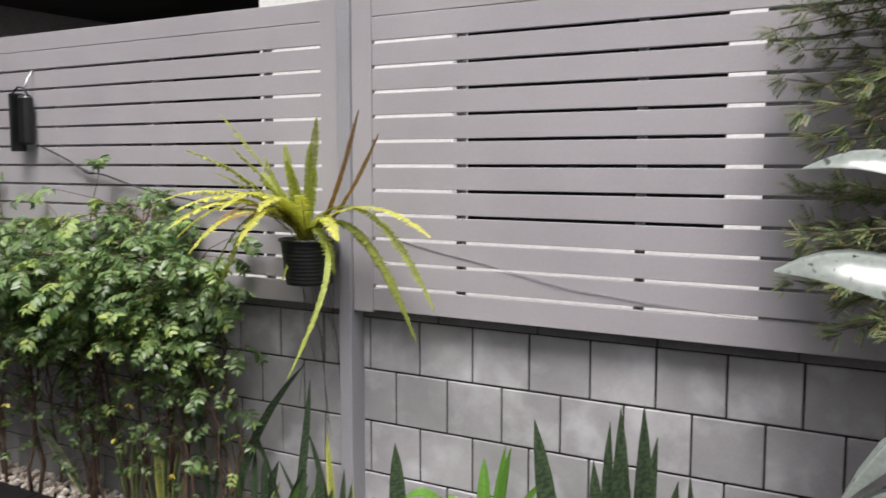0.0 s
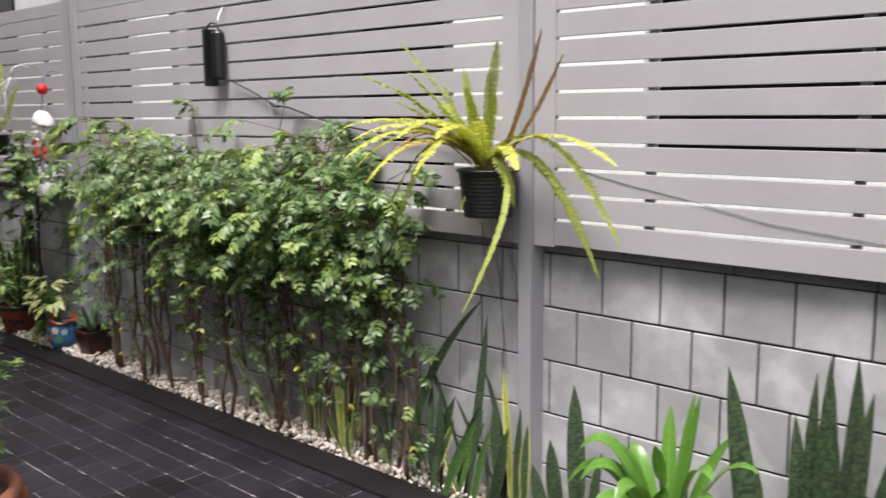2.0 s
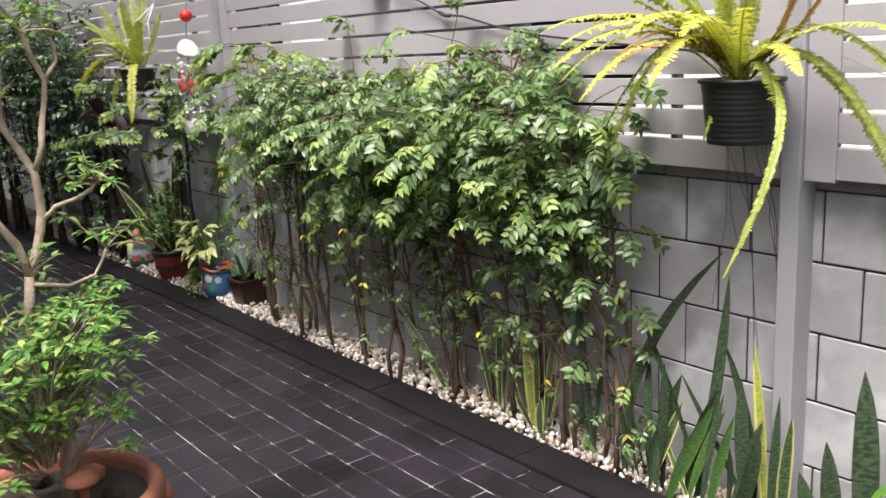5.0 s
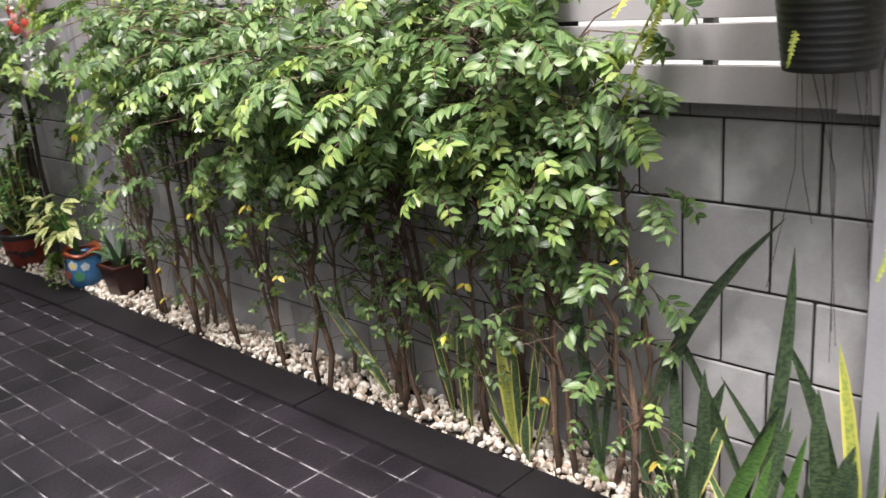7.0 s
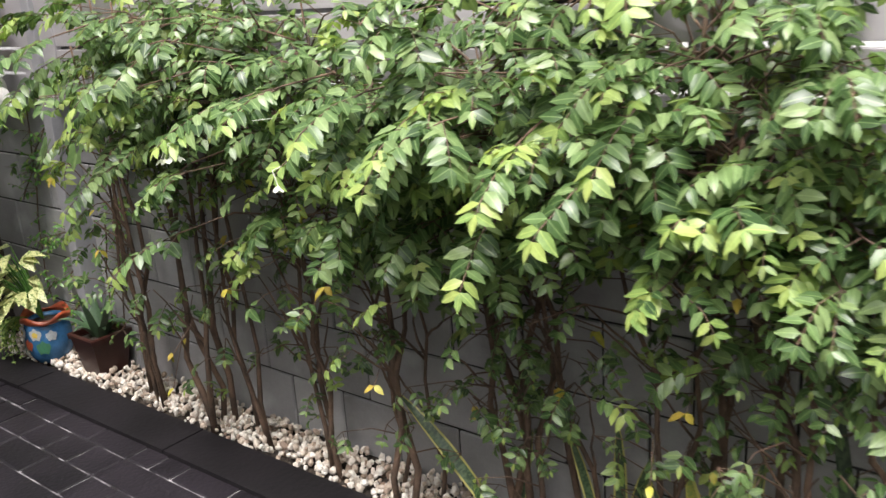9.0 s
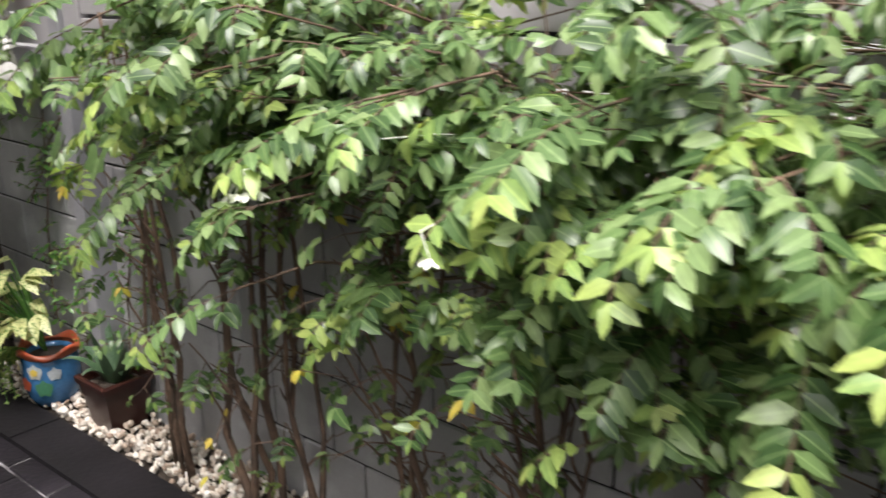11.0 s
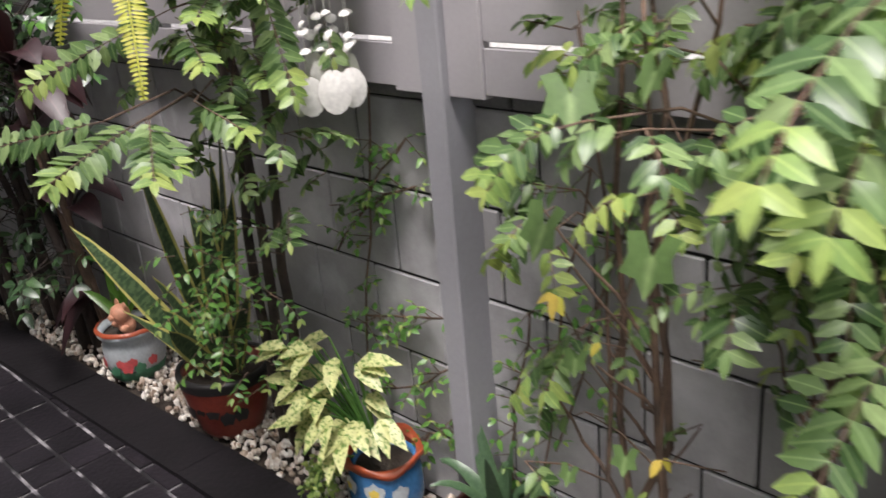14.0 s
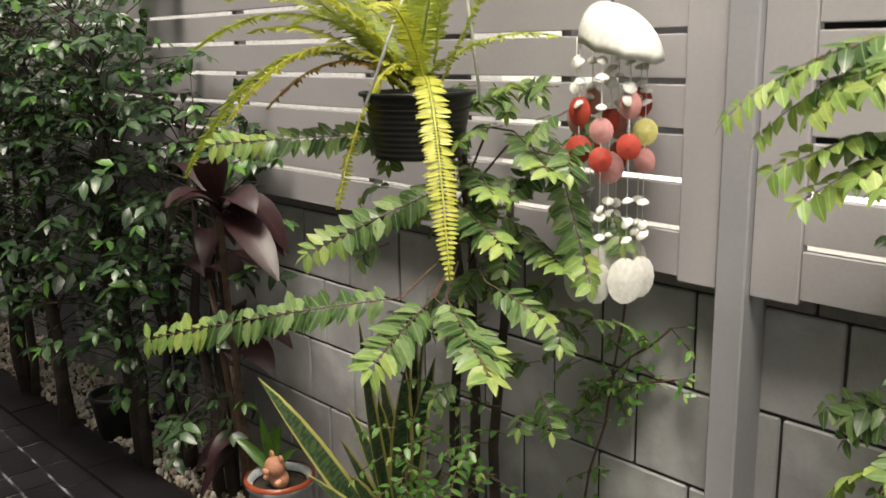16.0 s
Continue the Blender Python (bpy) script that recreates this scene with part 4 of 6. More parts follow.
cable.tube([(-1.82, 2.676, 1.33), (-1.72, 2.6865, 1.284), (-1.55, 2.6865, 1.247), (-1.36, 2.6865, 1.214), (-1.2, 2.6865, 1.18), (-1.07, 2.6865, 1.154), (-0.8, 2.6865, 1.128), (-0.54, 2.6865, 1.109), (-0.14, 2.6865, 1.102), (0.4, 2.6865, 1.106), (1.3, 2.6865, 1.11)], 0.0012, 6)
solo("cable", cable, M["grey_cable"], "thin grey cable running along the lower fence slats", "cable", smooth=True)

# ---- large wet leaves and a conifer at the near end ----
big = thing("broadleaf_plant", "large-leaved plant with silvery rain-wet drooping leaves", "plant", (0.55, 2.05, 0.0))
b = Build()
b.tube(wander(random.Random(3), (0.55, 2.05, -0.02), (0.42, 1.98, 1.45), 0.02, 8), [0.03 - 0.0015 * i for i in range(8)], 8)
part("stem", b, M["bark"], big)
for p0, tip, lift, w, face in (((0.42, 1.98, 1.25), (-0.335, 1.90, 1.395), 0.06, 0.070, (0.1, -0.75, 1)), ((0.42, 1.98, 1.45), (-0.285, 1.88, 1.60), 0.05, 0.046, (0.1, -0.6, 1)), ((0.44, 1.99, 1.1), (-0.20, 1.92, 0.93), 0.22, 0.05, (0.1, -0.45, 1)),
                               ((0.44, 1.99, 1.0), (0.05, 1.7, 0.75), 0.16, 0.055, (0.1, -0.45, 1)), ((0.43, 1.98, 1.3), (0.8, 1.75, 1.2), 0.2, 0.055, (0.1, -0.45, 1)), ((0.43, 1.98, 0.98), (-0.26, 1.94, 0.80), 0.16, 0.06, (0.1, -0.5, 1))):
    b = Build()
    line = arc(p0, tip, lift, 14)
    for i in (11, 12, 13):      # the tip hooks over
        line[i] = line[i] + Vector((0.012 * (i - 10), 0, -0.010 * (i - 10) ** 1.5))
    b.blade(line, [w * k for k in (0.2, 0.42, 0.62, 0.78, 0.88, 0.95, 1, 1, 0.98, 0.93, 0.84, 0.66, 0.40, 0.05)], Vector(face), -0.7)
    part("leaf", b, M["silver_leaf"], big)

cr = random.Random(17)
con = thing("conifer", "conifer with feathery green and rust-tipped sprays", "tree", (0.25, 2.48, 0.0))
b = Build()
b.tube(wander(cr, (0.25, 2.48, -0.02), (0.22, 2.46, 2.2), 0.02, 8), [0.03 - 0.003 * i for i in range(8)], 8)
part("trunk", b, M["bark"], con)
wood, needles = Build(), Build()
for k in range(100):
    z = 1.18 + 0.94 * k / 100 + cr.uniform(-0.03, 0.03)
    a = cr.uniform(2.5, 3.9)
    reach = cr.uniform(0.42, 0.66) if (k % 3 and (z < 1.50 or z > 1.66)) else cr.uniform(0.15, 0.34)
    p0 = Vector((0.235, 2.47, z))
    p1 = p0 + Vector((math.cos(a) * reach, max(-0.30, min(0.16, math.sin(a) * reach * 0.6)), cr.uniform(-0.12, 0.12)))
    line = arc(p0, p1, cr.uniform(-0.02, 0.06), 9)
    wood.tube(line, [0.004 - 0.0003 * i for i in range(9)], 5, False)
    for i in range(2, 9):
        for s in range(12):
            q = line[i] + rand_dir(cr, 0.6) * 0.01
            d = (line[i] - line[i - 1]).normalized() + rand_dir(cr, 0.8) * 0.9
            d.normalize()
            m0 = q.copy()
            for st in range(5):
                m0 = m0 + d * 0.0095
                for sd in (-1, 1):
                    sv = d.cross(Vector((0.2, 0.5, 1))).normalized() * sd
                    if m0.y < 2.64:
                        needles.leaf(m0, sv * 0.8 + d, (0, -0.4, 1), 0.015, 0.0045, 0.2)
tagged(part("branchwork", wood, M["bark"], con), kind="stuff")
tagged(part("needles", needles, M["conifer"], con), kind="stuff")

# ---- bonsai in a terracotta bowl ----
BX, BY = -2.90, 0.985
bowl = thing("plant_pot", "round terracotta bowl with a rolled rim, filled with soil", "pot", (BX, BY, 0))
b = Build()
b.lathe([(0.0, 0.0), (0.15, 0.0), (0.165, 0.03), (0.205, 0.16), (0.225, 0.27), (0.225, 0.295), (0.25, 0.305), (0.262, 0.325), (0.262, 0.352), (0.25, 0.366), (0.232, 0.366), (0.222, 0.35), (0.215, 0.30)], (BX, BY, 0), 48)
part("body", b, M["terracotta"], bowl)
for k in range(6):
    a = 0.25 + math.tau * k / 6
    b = Build()
    b.lathe([(0.0, -0.03), (0.022, -0.022), (0.03, 0.0), (0.022, 0.022), (0.0, 0.03)], (BX + 0.252 * math.cos(a), BY + 0.252 * math.sin(a), 0.30), 8)
    part("lug", b, M["terracotta"], bowl, "raised clay lug below the rim")
b = Build()
pr = random.Random(31)
rings = []
for i in range(9):
    rr = 0.226 * (1 - i / 8)
    rings.append((max(rr, 0.0005), 0.325 + 0.014 * math.sin(i * 1.3) * 0.5 + 0.012 * i / 8))
b.lathe(rings, (BX, BY, 0), 28, 0.01, 5)
part("soil", b, M["soil"], bowl)
for px, py, s in ((-0.09, 0.12, 0.035), (0.07, 0.12, 0.03), (-0.02, -0.13, 0.03), (0.13, 0.05, 0.028), (-0.16, 0.0, 0.03)):
    rock = Build()
    rock.add([tuple(Vector((v.x * s * 1.3, v.y * s, v.z * s * 0.7)) + Vector((BX + px, BY + py, 0.345))) for v in ICO_V], ICO_F)
    solo("stone", rock, M["terracotta"] if s > 0.033 else M["soil"], "small rough stone on the soil of the bowl", "stone")
for mx, my, h, s in ((0.10, 0.045, 0.075, 0.042),):
    mush = thing("mushroom_ornament", "small terracotta mushroom ornament stuck in the soil", "ornament", (BX + mx, BY + my, 0.34))
    b = Build()
    b.lathe([(0.0, -0.03), (0.013, -0.03), (0.011, h * 0.5), (0.014, h)], (BX + mx, BY + my, 0.34), 12)
    part("stalk", b, M["terracotta"], mush)
    b = Build()
    b.lathe([(0.0, 0.0), (s * 0.9, 0.0), (s, 0.006), (s * 0.85, 0.02), (s * 0.45, 0.032), (0.0005, 0.036)], (BX + mx, BY + my, 0.34 + h), 20)
    part("cap", b, M["terracotta"], mush)

tree = thing("bonsai_tree", "bonsai with bent pale trunks and tufts of green leaves", "tree", (BX, BY + 0.03, 0.33))
tr = random.Random(77)
BENT = (((0, 0.035, 0.33), (0.01, 0.05, 0.49), (0, 0.02, 0.60), (-0.01, 0.006, 0.74), (0, 0.02, 0.92)),
         ((0.03, -0.03, 0.33), (0.04, -0.07, 0.42), (0.05, -0.10, 0.55), (0.08, -0.11, 0.68)),
         ((0, 0.02, 0.92), (0.01, 0.0, 1.0), (0.02, -0.06, 1.10), (0.0, -0.065, 1.16), (-0.02, -0.025, 1.23), (0.0, -0.06, 1.29), (-0.03, -0.13, 1.38), (-0.02, -0.10, 1.47)),
         ((0, 0.02, 0.92), (-0.02, 0.05, 0.98), (-0.03, 0.075, 1.06), (-0.02, 0.07, 1.16), (-0.05, 0.03, 1.25), (-0.04, 0.02, 1.33), (-0.06, 0.04, 1.42)),
         ((-0.02, 0.07, 1.16), (0.0, 0.09, 1.22), (-0.03, 0.11, 1.29), (-0.05, 0.13, 1.37), (-0.04, 0.09, 1.48), (-0.06, 0.03, 1.57)),
         ((-0.03, 0.07, 1.04), (0.0, 0.10, 1.075), (0.01, 0.165, 1.095), (0.0, 0.195, 1.115), (0.0, 0.21, 1.12)),
         ((0.02, -0.055, 1.11), (0.0, -0.09, 1.16), (-0.01, -0.15, 1.20), (0.01, -0.20, 1.26)),
         ((-0.02, -0.02, 1.23), (-0.05, -0.06, 1.24), (-0.08, -0.14, 1.25), (-0.1, -0.22, 1.23)),
         ((0.08, -0.11, 0.68), (0.10, -0.14, 0.82), (0.08, -0.15, 0.96), (0.10, -0.14, 1.10)),
         ((0, 0.02, 0.90), (0.03, 0.10, 0.885), (0.03, 0.16, 0.90), (0.02, 0.20, 0.96)),
         ((-0.05, 0.03, 1.25), (-0.09, 0.0, 1.30), (-0.11, -0.04, 1.38), (-0.12, -0.03, 1.46)),
         ((-0.05, 0.13, 1.37), (-0.08, 0.17, 1.41), (-0.10, 0.17, 1.47)))
R0 = (0.018, 0.014, 0.0095, 0.011, 0.008, 0.006, 0.006, 0.005, 0.006, 0.005, 0.005, 0.005)
tips = []
for line, r0 in zip(BENT, R0):
    b = Build()
    pts = [Vector((BX + dx, BY + dy, z)) for dx, dy, z in line]
    fine = []
    for a, c in zip(pts, pts[1:]):
        fine += [a, a.lerp(c, 0.5) + rand_dir(tr, 0.3) * 0.006]
    fine.append(pts[-1])
    n = len(fine)
    b.tube(fine, [r0 * (1.1 - 0.55 * i / n) * tr.uniform(0.88, 1.12) for i in range(n)], 8)
    part("limb", b, M["pale_bark"], tree)
    tips.append(pts[-1])
    if len(pts) > 4:
        tips.append(pts[-2])
wood, leaves, young = Build(), Build(), Build()


def tuft(c, count, size, rise=0.35):
    for k in range(count):
        d = rand_dir(tr, 0.5)
        d.z += rise
        d.normalize()
        (young if tr.random() < 0.4 else leaves).leaf(Vector(c) + d * 0.008, d, (0, 0, 1), size * tr.uniform(0.7, 1.2), size * 0.46, tr.uniform(0.2, 0.7))


for c in tips:
    for k in range(9):
        e = c + Vector((tr.uniform(-0.08, 0.08), tr.uniform(-0.07, 0.07), tr.uniform(0.0, 0.08)))
        wood.tube(arc(c, e, 0.01, 4), [0.0025, 0.002, 0.0018, 0.0012], 5, False)
        if tr.random() < 0.8:
            tuft(e, 9, 0.032)
for k in range(150):      # low shoots round the foot
    a, rr = tr.uniform(0, math.tau), 0.25 * math.sqrt(tr.random())
    e = Vector((BX + 0.04 + rr * math.cos(a), BY - 0.01 + rr * 0.92 * math.sin(a), 0.50 + 0.38 * tr.random() ** 0.9))
    if e.y > 1.22:
        continue
    s = Vector((BX + 0.01 + rr * 0.3 * math.cos(a), BY + rr * 0.3 * math.sin(a), max(0.45, e.z - tr.uniform(0.1, 0.25))))
    wood.tube(arc(s, e, 0.02, 5), [0.0035, 0.003, 0.0025, 0.002, 0.0015], 5, False)
    for _ in range(2):
        tuft(e + rand_dir(tr, 0.6) * 0.03, 9, 0.031)
tagged(part("twigwork", wood, M["pale_bark"], tree), kind="stuff")
tagged(part("leaves", leaves, M["mid_leaf"], tree), kind="stuff")
tagged(part("young_leaves", young, M["young_leaf"], tree, "paler young leaves"), kind="stuff")

# ---- pots beside the second post ----
def painted_patch(centre, radius_xy, r, at_angle, z, size, mat, parent, name="painted_flower"):
    """A thin raised patch of glaze on a round pot."""
    b = Build()
    cx, cy = centre
    verts, faces = [], []
    n = 12
    for i in range(n):
        a = math.tau * i / n
        k = 1 + 0.18 * math.sin(5 * a)
        ang = at_angle + size * k * math.cos(a) / radius_xy
        zz = z + size * k * math.sin(a)
        verts.append((cx + (radius_xy + 0.0025) * math.cos(ang), cy + (radius_xy + 0.0025) * math.sin(ang), zz))
    verts.append((cx + (radius_xy + 0.004) * math.cos(at_angle), cy + (radius_xy + 0.004) * math.sin(at_angle), z))
    b.add(verts, [(i, (i + 1) % n, n) for i in range(n)])
    part(name, b, M[mat], parent)


# blue pot with a wavy orange rim
px, py = -5.560, 2.612
pot = thing("plant_pot", "blue glazed pot with a wavy orange rim and painted flowers", "pot", (px, py, 0.01))
b = Build()
b.lathe([(0, 0), (0.06, 0), (0.078, 0.03), (0.088, 0.08), (0.086, 0.13), (0.078, 0.165), (0.07, 0.17), (0.066, 0.15)], (px, py, 0.012), 36)
part("body", b, M["blue_glaze"], pot)
b = Build()
n = 48
verts, faces = [], []
for i in range(n):
    a = math.tau * i / n
    w = 0.012 * math.sin(4 * a + 0.6)
    for rr, dz in ((0.079, -0.012), (0.094, 0.002 + w), (0.092, 0.016 + w), (0.076, 0.006)):
        verts.append((px + rr * math.cos(a), py + rr * math.sin(a), 0.185 + dz))
for i in range(n):
    j = (i + 1) % n
    for k in range(3):
        faces.append((i * 4 + k, j * 4 + k, j * 4 + k + 1, i * 4 + k + 1))
b.add(verts, faces)
part("rim", b, M["orange_rim"], pot, "wavy orange rim")
for ang, z, s, mt in ((-1.75, 0.135, 0.022, "white_glaze"), (-1.75, 0.135, 0.010, "yellow_paint"), (-1.0, 0.13, 0.024, "white_glaze"), (-1.0, 0.13, 0.012, "yellow_paint"), (-0.35, 0.12, 0.02, "white_glaze"), (-1.45, 0.085, 0.022, "orange_rim"), (-0.75, 0.075, 0.026, "green_paint"), (-2.3, 0.08, 0.02, "white_glaze"), (-2.0, 0.05, 0.02, "green_paint")):
    painted_patch((px, py), 0.0885 if mt != "yellow_paint" else 0.0915, 0, ang, z + 0.012, s, mt, pot)
b = Build()
b.lathe([(0.07, 0), (0.03, 0.006), (0.001, 0.008)], (px, py, 0.165), 20)
part("soil", b, M["soil"], pot)

vr = random.Random(41)
plant = thing("variegated_plant", "cream and green variegated plant spilling over a blue pot", "plant", (px - 0.03, py, 0.18))
wood = Build()
for k in range(34):
    a = vr.uniform(2.2, 6.6)
    reach = vr.uniform(0.02, 0.15)
    e = Vector((px - 0.06 + math.cos(a) * reach, min(2.68, py - 0.035 + math.sin(a) * reach * 0.8), vr.uniform(0.27, 0.47)))
    wood.tube(arc((px - 0.02, py, 0.17), e, 0.05, 5), [0.004, 0.0035, 0.003, 0.0025, 0.002], 5, False)
    for _ in range(2):
        b = Build()
        d = Vector((math.cos(a) + vr.uniform(-0.6, 0.6), -abs(math.sin(a)) + vr.uniform(-0.5, 0.4), vr.uniform(-0.4, 0.35)))
        ln = vr.uniform(0.065, 0.10)
        if e.y + d.normalized().y * ln > 2.70:
            d.y = -abs(d.y)
        b.leaf(e, d, (0, -0.4, 1), ln, ln * 0.46, vr.uniform(0.25, 0.6), 0.25)
        part("leaf", b, M["variegated"], plant)
tagged(part("stemwork", wood, M["mid_leaf"], plant), kind="stuff")
trail, tl = Build(), Build()
for k in range(22):
    x0 = px - 0.07 + vr.uniform(-0.07, 0.05)
    y0 = 2.51 + vr.uniform(-0.03, 0.04)
    line = arc((px - 0.04, py - 0.05, 0.19), (x0 - 0.02, y0 - 0.02, vr.uniform(0.02, 0.13)), 0.05, 10, (-0.04, -0.04, 0))
    trail.tube(line, 0.0013, 4, False)
    for i in range(2, 10):
        for _ in range(2):
            tl.leaf(line[i], rand_dir(vr, 0.4) + Vector((0, -0.5, -0.1)), (0, -0.5, 1), vr.uniform(0.012, 0.022), 0.011, 0.2)
tagged(part("trailing_growth", trail, M["mid_leaf"], plant), kind="stuff")
tagged(part("trailing_leaves", tl, M["young_leaf"], plant, "small trailing yellow-green leaves"), kind="stuff")

# square brown pot with an aloe
px, py = -5.250, 2.655
pot = thing("plant_pot", "square dark brown glazed pot in the pebbles", "pot", (px, py, 0.01))
def square_rings(levels):
    """A square shell through the half-widths and heights given."""
    b = Build()
    v = [(px + sx * h, py + sy * h, 0.012 + z) for h, z in levels for sx, sy in ((-1, -1), (1, -1), (1, 1), (-1, 1))]
    f = [(4 * k + i, 4 * k + (i + 1) % 4, 4 * k + 4 + (i + 1) % 4, 4 * k + 4 + i) for k in range(len(levels) - 1) for i in range(4)]
    b.add(v, f)
    return b


b = square_rings(((0.001, 0.0), (0.055, 0.0), (0.075, 0.14), (0.066, 0.141)))
part("body", b, M["brown_glaze"], pot, smooth=False)
b = square_rings(((0.0745, 0.1405), (0.082, 0.1415), (0.0835, 0.158), (0.080, 0.162), (0.071, 0.162), (0.067, 0.135)))
part("rim", b, M["brown_glaze"], pot, "thick square rim", smooth=False)
b = square_rings(((0.0665, 0.137), (0.04, 0.142), (0.001, 0.144)))
part("soil", b, M["soil"], pot, smooth=False)
aloe = thing("aloe", "green spiky aloe in a square brown pot", "plant", (px, py, 0.15))
ar = random.Random(4)
for k in range(13):
    a = math.tau * k / 13 * 1.6
    reach, h = ar.uniform(0.05, 0.19), ar.uniform(0.18, 0.36)
    tip = Vector((px + math.cos(a) * reach, min(2.70, py - 0.02 + math.sin(a) * reach), h))
    b = Build()
    b.blade(arc((px + math.cos(a) * 0.02, py + math.sin(a) * 0.02, 0.14), tip, 0.06 if h < 0.26 else 0.0, 7), [0.016, 0.018, 0.017, 0.014, 0.011, 0.007, 0.001], Vector((-math.cos(a), -math.sin(a), 1)), 0.5)
    part("leaf", b, M["aloe"], aloe)

# red and black bowl with a yellow-edged snake plant
px, py = -6.220, 2.610
pot = thing("plant_pot", "red-brown bowl with a black painted wave", "pot", (px, py, 0.01))
b = Build()
b.lathe([(0, 0), (0.078, 0), (0.092, 0.02), (0.116, 0.11), (0.126, 0.165), (0.130, 0.185), (0.118, 0.187), (0.108, 0.16)], (px, py, 0.012), 40)
part("body", b, M["red_glaze"], pot)
b = Build()
b.lathe([(0.1275, 0.163), (0.1325, 0.186), (0.1305, 0.196), (0.117, 0.1955)], (px, py, 0.012), 40)
part("rim", b, M["black_glaze"], pot, "black rim")
for k in range(9):
    ang = -3.0 + 0.34 * k
    painted_patch((px, py), 0.112, 0, ang, 0.108 + 0.016 * math.sin(k * 1.5), 0.020, "black_glaze", pot, "painted_wave")
b = Build()
b.lathe([(0.108, 0), (0.05, 0.004), (0.001, 0.006)], (px, py, 0.178), 20)
part("soil", b, M["soil"], pot)
snake_plant(px, py + 0.02, [(-0.25, -0.245, 0.635, 0.070, None), (0.12, -0.20, 0.86, 0.054, None), (0.03, 0.04, 0.80, 0.059, None), (0.06, -0.02, 0.68, 0.068, None), (-0.02, 0.06, 0.74, 0.059, None), (0.09, 0.05, 0.70, 0.059, None),
                            (-0.10, 0.02, 0.64, 0.068, None), (0.13, -0.06, 0.52, 0.061, None), (-0.06, -0.14, 0.50, 0.070, None), (0.0, -0.06, 0.60, 0.065, None), (0.17, 0.0, 0.46, 0.054, None), (0.02, -0.17, 0.44, 0.068, None), (-0.16, -0.04, 0.52, 0.062, None), (0.05, 0.07, 0.88, 0.049, None),
                            (0.08, -0.19, 0.40, 0.065, None), (-0.10, -0.22, 0.42, 0.061, None), (0.19, -0.08, 0.36, 0.054, None)],
            "yellow-edged snake plant in a red and black bowl", "snake_rim", 0.17, facing=-0.25)

# white flowered pot with a clay figure
px, py = -6.735, 2.588
pot = thing("plant_pot", "pale blue-grey glazed pot painted with pink flowers", "pot", (px, py, 0.01))
b = Build()
b.lathe([(0, 0), (0.065, 0), (0.08, 0.02), (0.095, 0.075), (0.094, 0.12), (0.088, 0.15), (0.102, 0.165), (0.104, 0.18), (0.09, 0.184), (0.08, 0.165)], (px, py, 0.012), 40)
part("body", b, M["white_glaze"], pot)
b = Build()
b.lathe([(0.0652, 0.001), (0.0815, 0.02), (0.091, 0.05), (0.089, 0.051)], (px, py, 0.0125), 40)
part("foot", b, M["green_paint"], pot, "dark green painted foot")
b = Build()
b.lathe([(0.1045, 0.176), (0.1055, 0.183), (0.095, 0.188)], (px, py, 0.0125), 40, 0.01, 9)
part("rim", b, M["orange_rim"], pot, "orange worn rim")
for ang, z, s, mt in ((-0.75, 0.072, 0.020, "pink_paint"), (-0.55, 0.088, 0.015, "pink_paint"), (-0.95, 0.085, 0.014, "pink_paint"), (-0.35, 0.066, 0.018, "green_paint"), (-1.15, 0.062, 0.015, "green_paint"), (-1.7, 0.08, 0.018, "pink_paint"), (0.1, 0.08, 0.016, "pink_paint")):
    painted_patch((px, py), 0.0955, 0, ang, z + 0.012, s, mt, pot)
b = Build()
b.lathe([(0.085, 0), (0.04, 0.004), (0.001, 0.006)], (px, py, 0.17), 20)
part("soil", b, M["soil"], pot)
pig = Build()
for cx, cy, cz, rx, ry, rz in ((0, 0, 0.028, 0.034, 0.028, 0.03), (0.0, -0.012, 0.07, 0.034, 0.03, 0.03), (0.0, -0.042, 0.065, 0.013, 0.01, 0.01), (-0.024, -0.005, 0.098, 0.012, 0.006, 0.013), (0.024, -0.005, 0.098, 0.012, 0.006, 0.013), (-0.03, -0.02, 0.03, 0.011, 0.014, 0.011), (0.03, -0.02, 0.03, 0.011, 0.014, 0.011)):
    prof = [(max(0.0004, math.sin(math.pi * i / 8)), -math.cos(math.pi * i / 8)) for i in range(9)]
    verts, faces = [], []
    for rr, zz in prof:
        for s in range(14):
            a = math.tau * s / 14
            verts.append((px + 0.03 + cx + rx * rr * math.cos(a), py - 0.02 + cy + ry * rr * math.sin(a), 0.178 + cz + rz * zz))
    for i in range(8):
        for s in range(14):
            faces.append((i * 14 + s, i * 14 + (s + 1) % 14, i * 14 + 14 + (s + 1) % 14, i * 14 + 14 + s))
    pig.add(verts, faces)
solo("clay_figure", pig, M["pig"], "small painted clay figure sitting on the soil of a pot", "figurine", smooth=True)
sprout = thing("pot_plant", "short green strap-leaved plant in a painted pot", "plant", (px - 0.04, py, 0.18))
for dx, dy, z in ((-0.05, 0.0, 0.36), (-0.14, -0.05, 0.28), (0.0, -0.02, 0.30), (-0.08, 0.06, 0.30), (-0.02, 0.05, 0.33), (0.06, 0.05, 0.27)):
    b = Build()
    b.blade(arc((px - 0.04, py + 0.01, 0.175), (px - 0.04 + dx, py + dy, z), 0.03, 7), [0.01, 0.015, 0.018, 0.017, 0.014, 0.009, 0.001], Vector((0.1, -0.6, 0.8)), 0.3)
    part("leaf", b, M["bromeliad"], sprout)

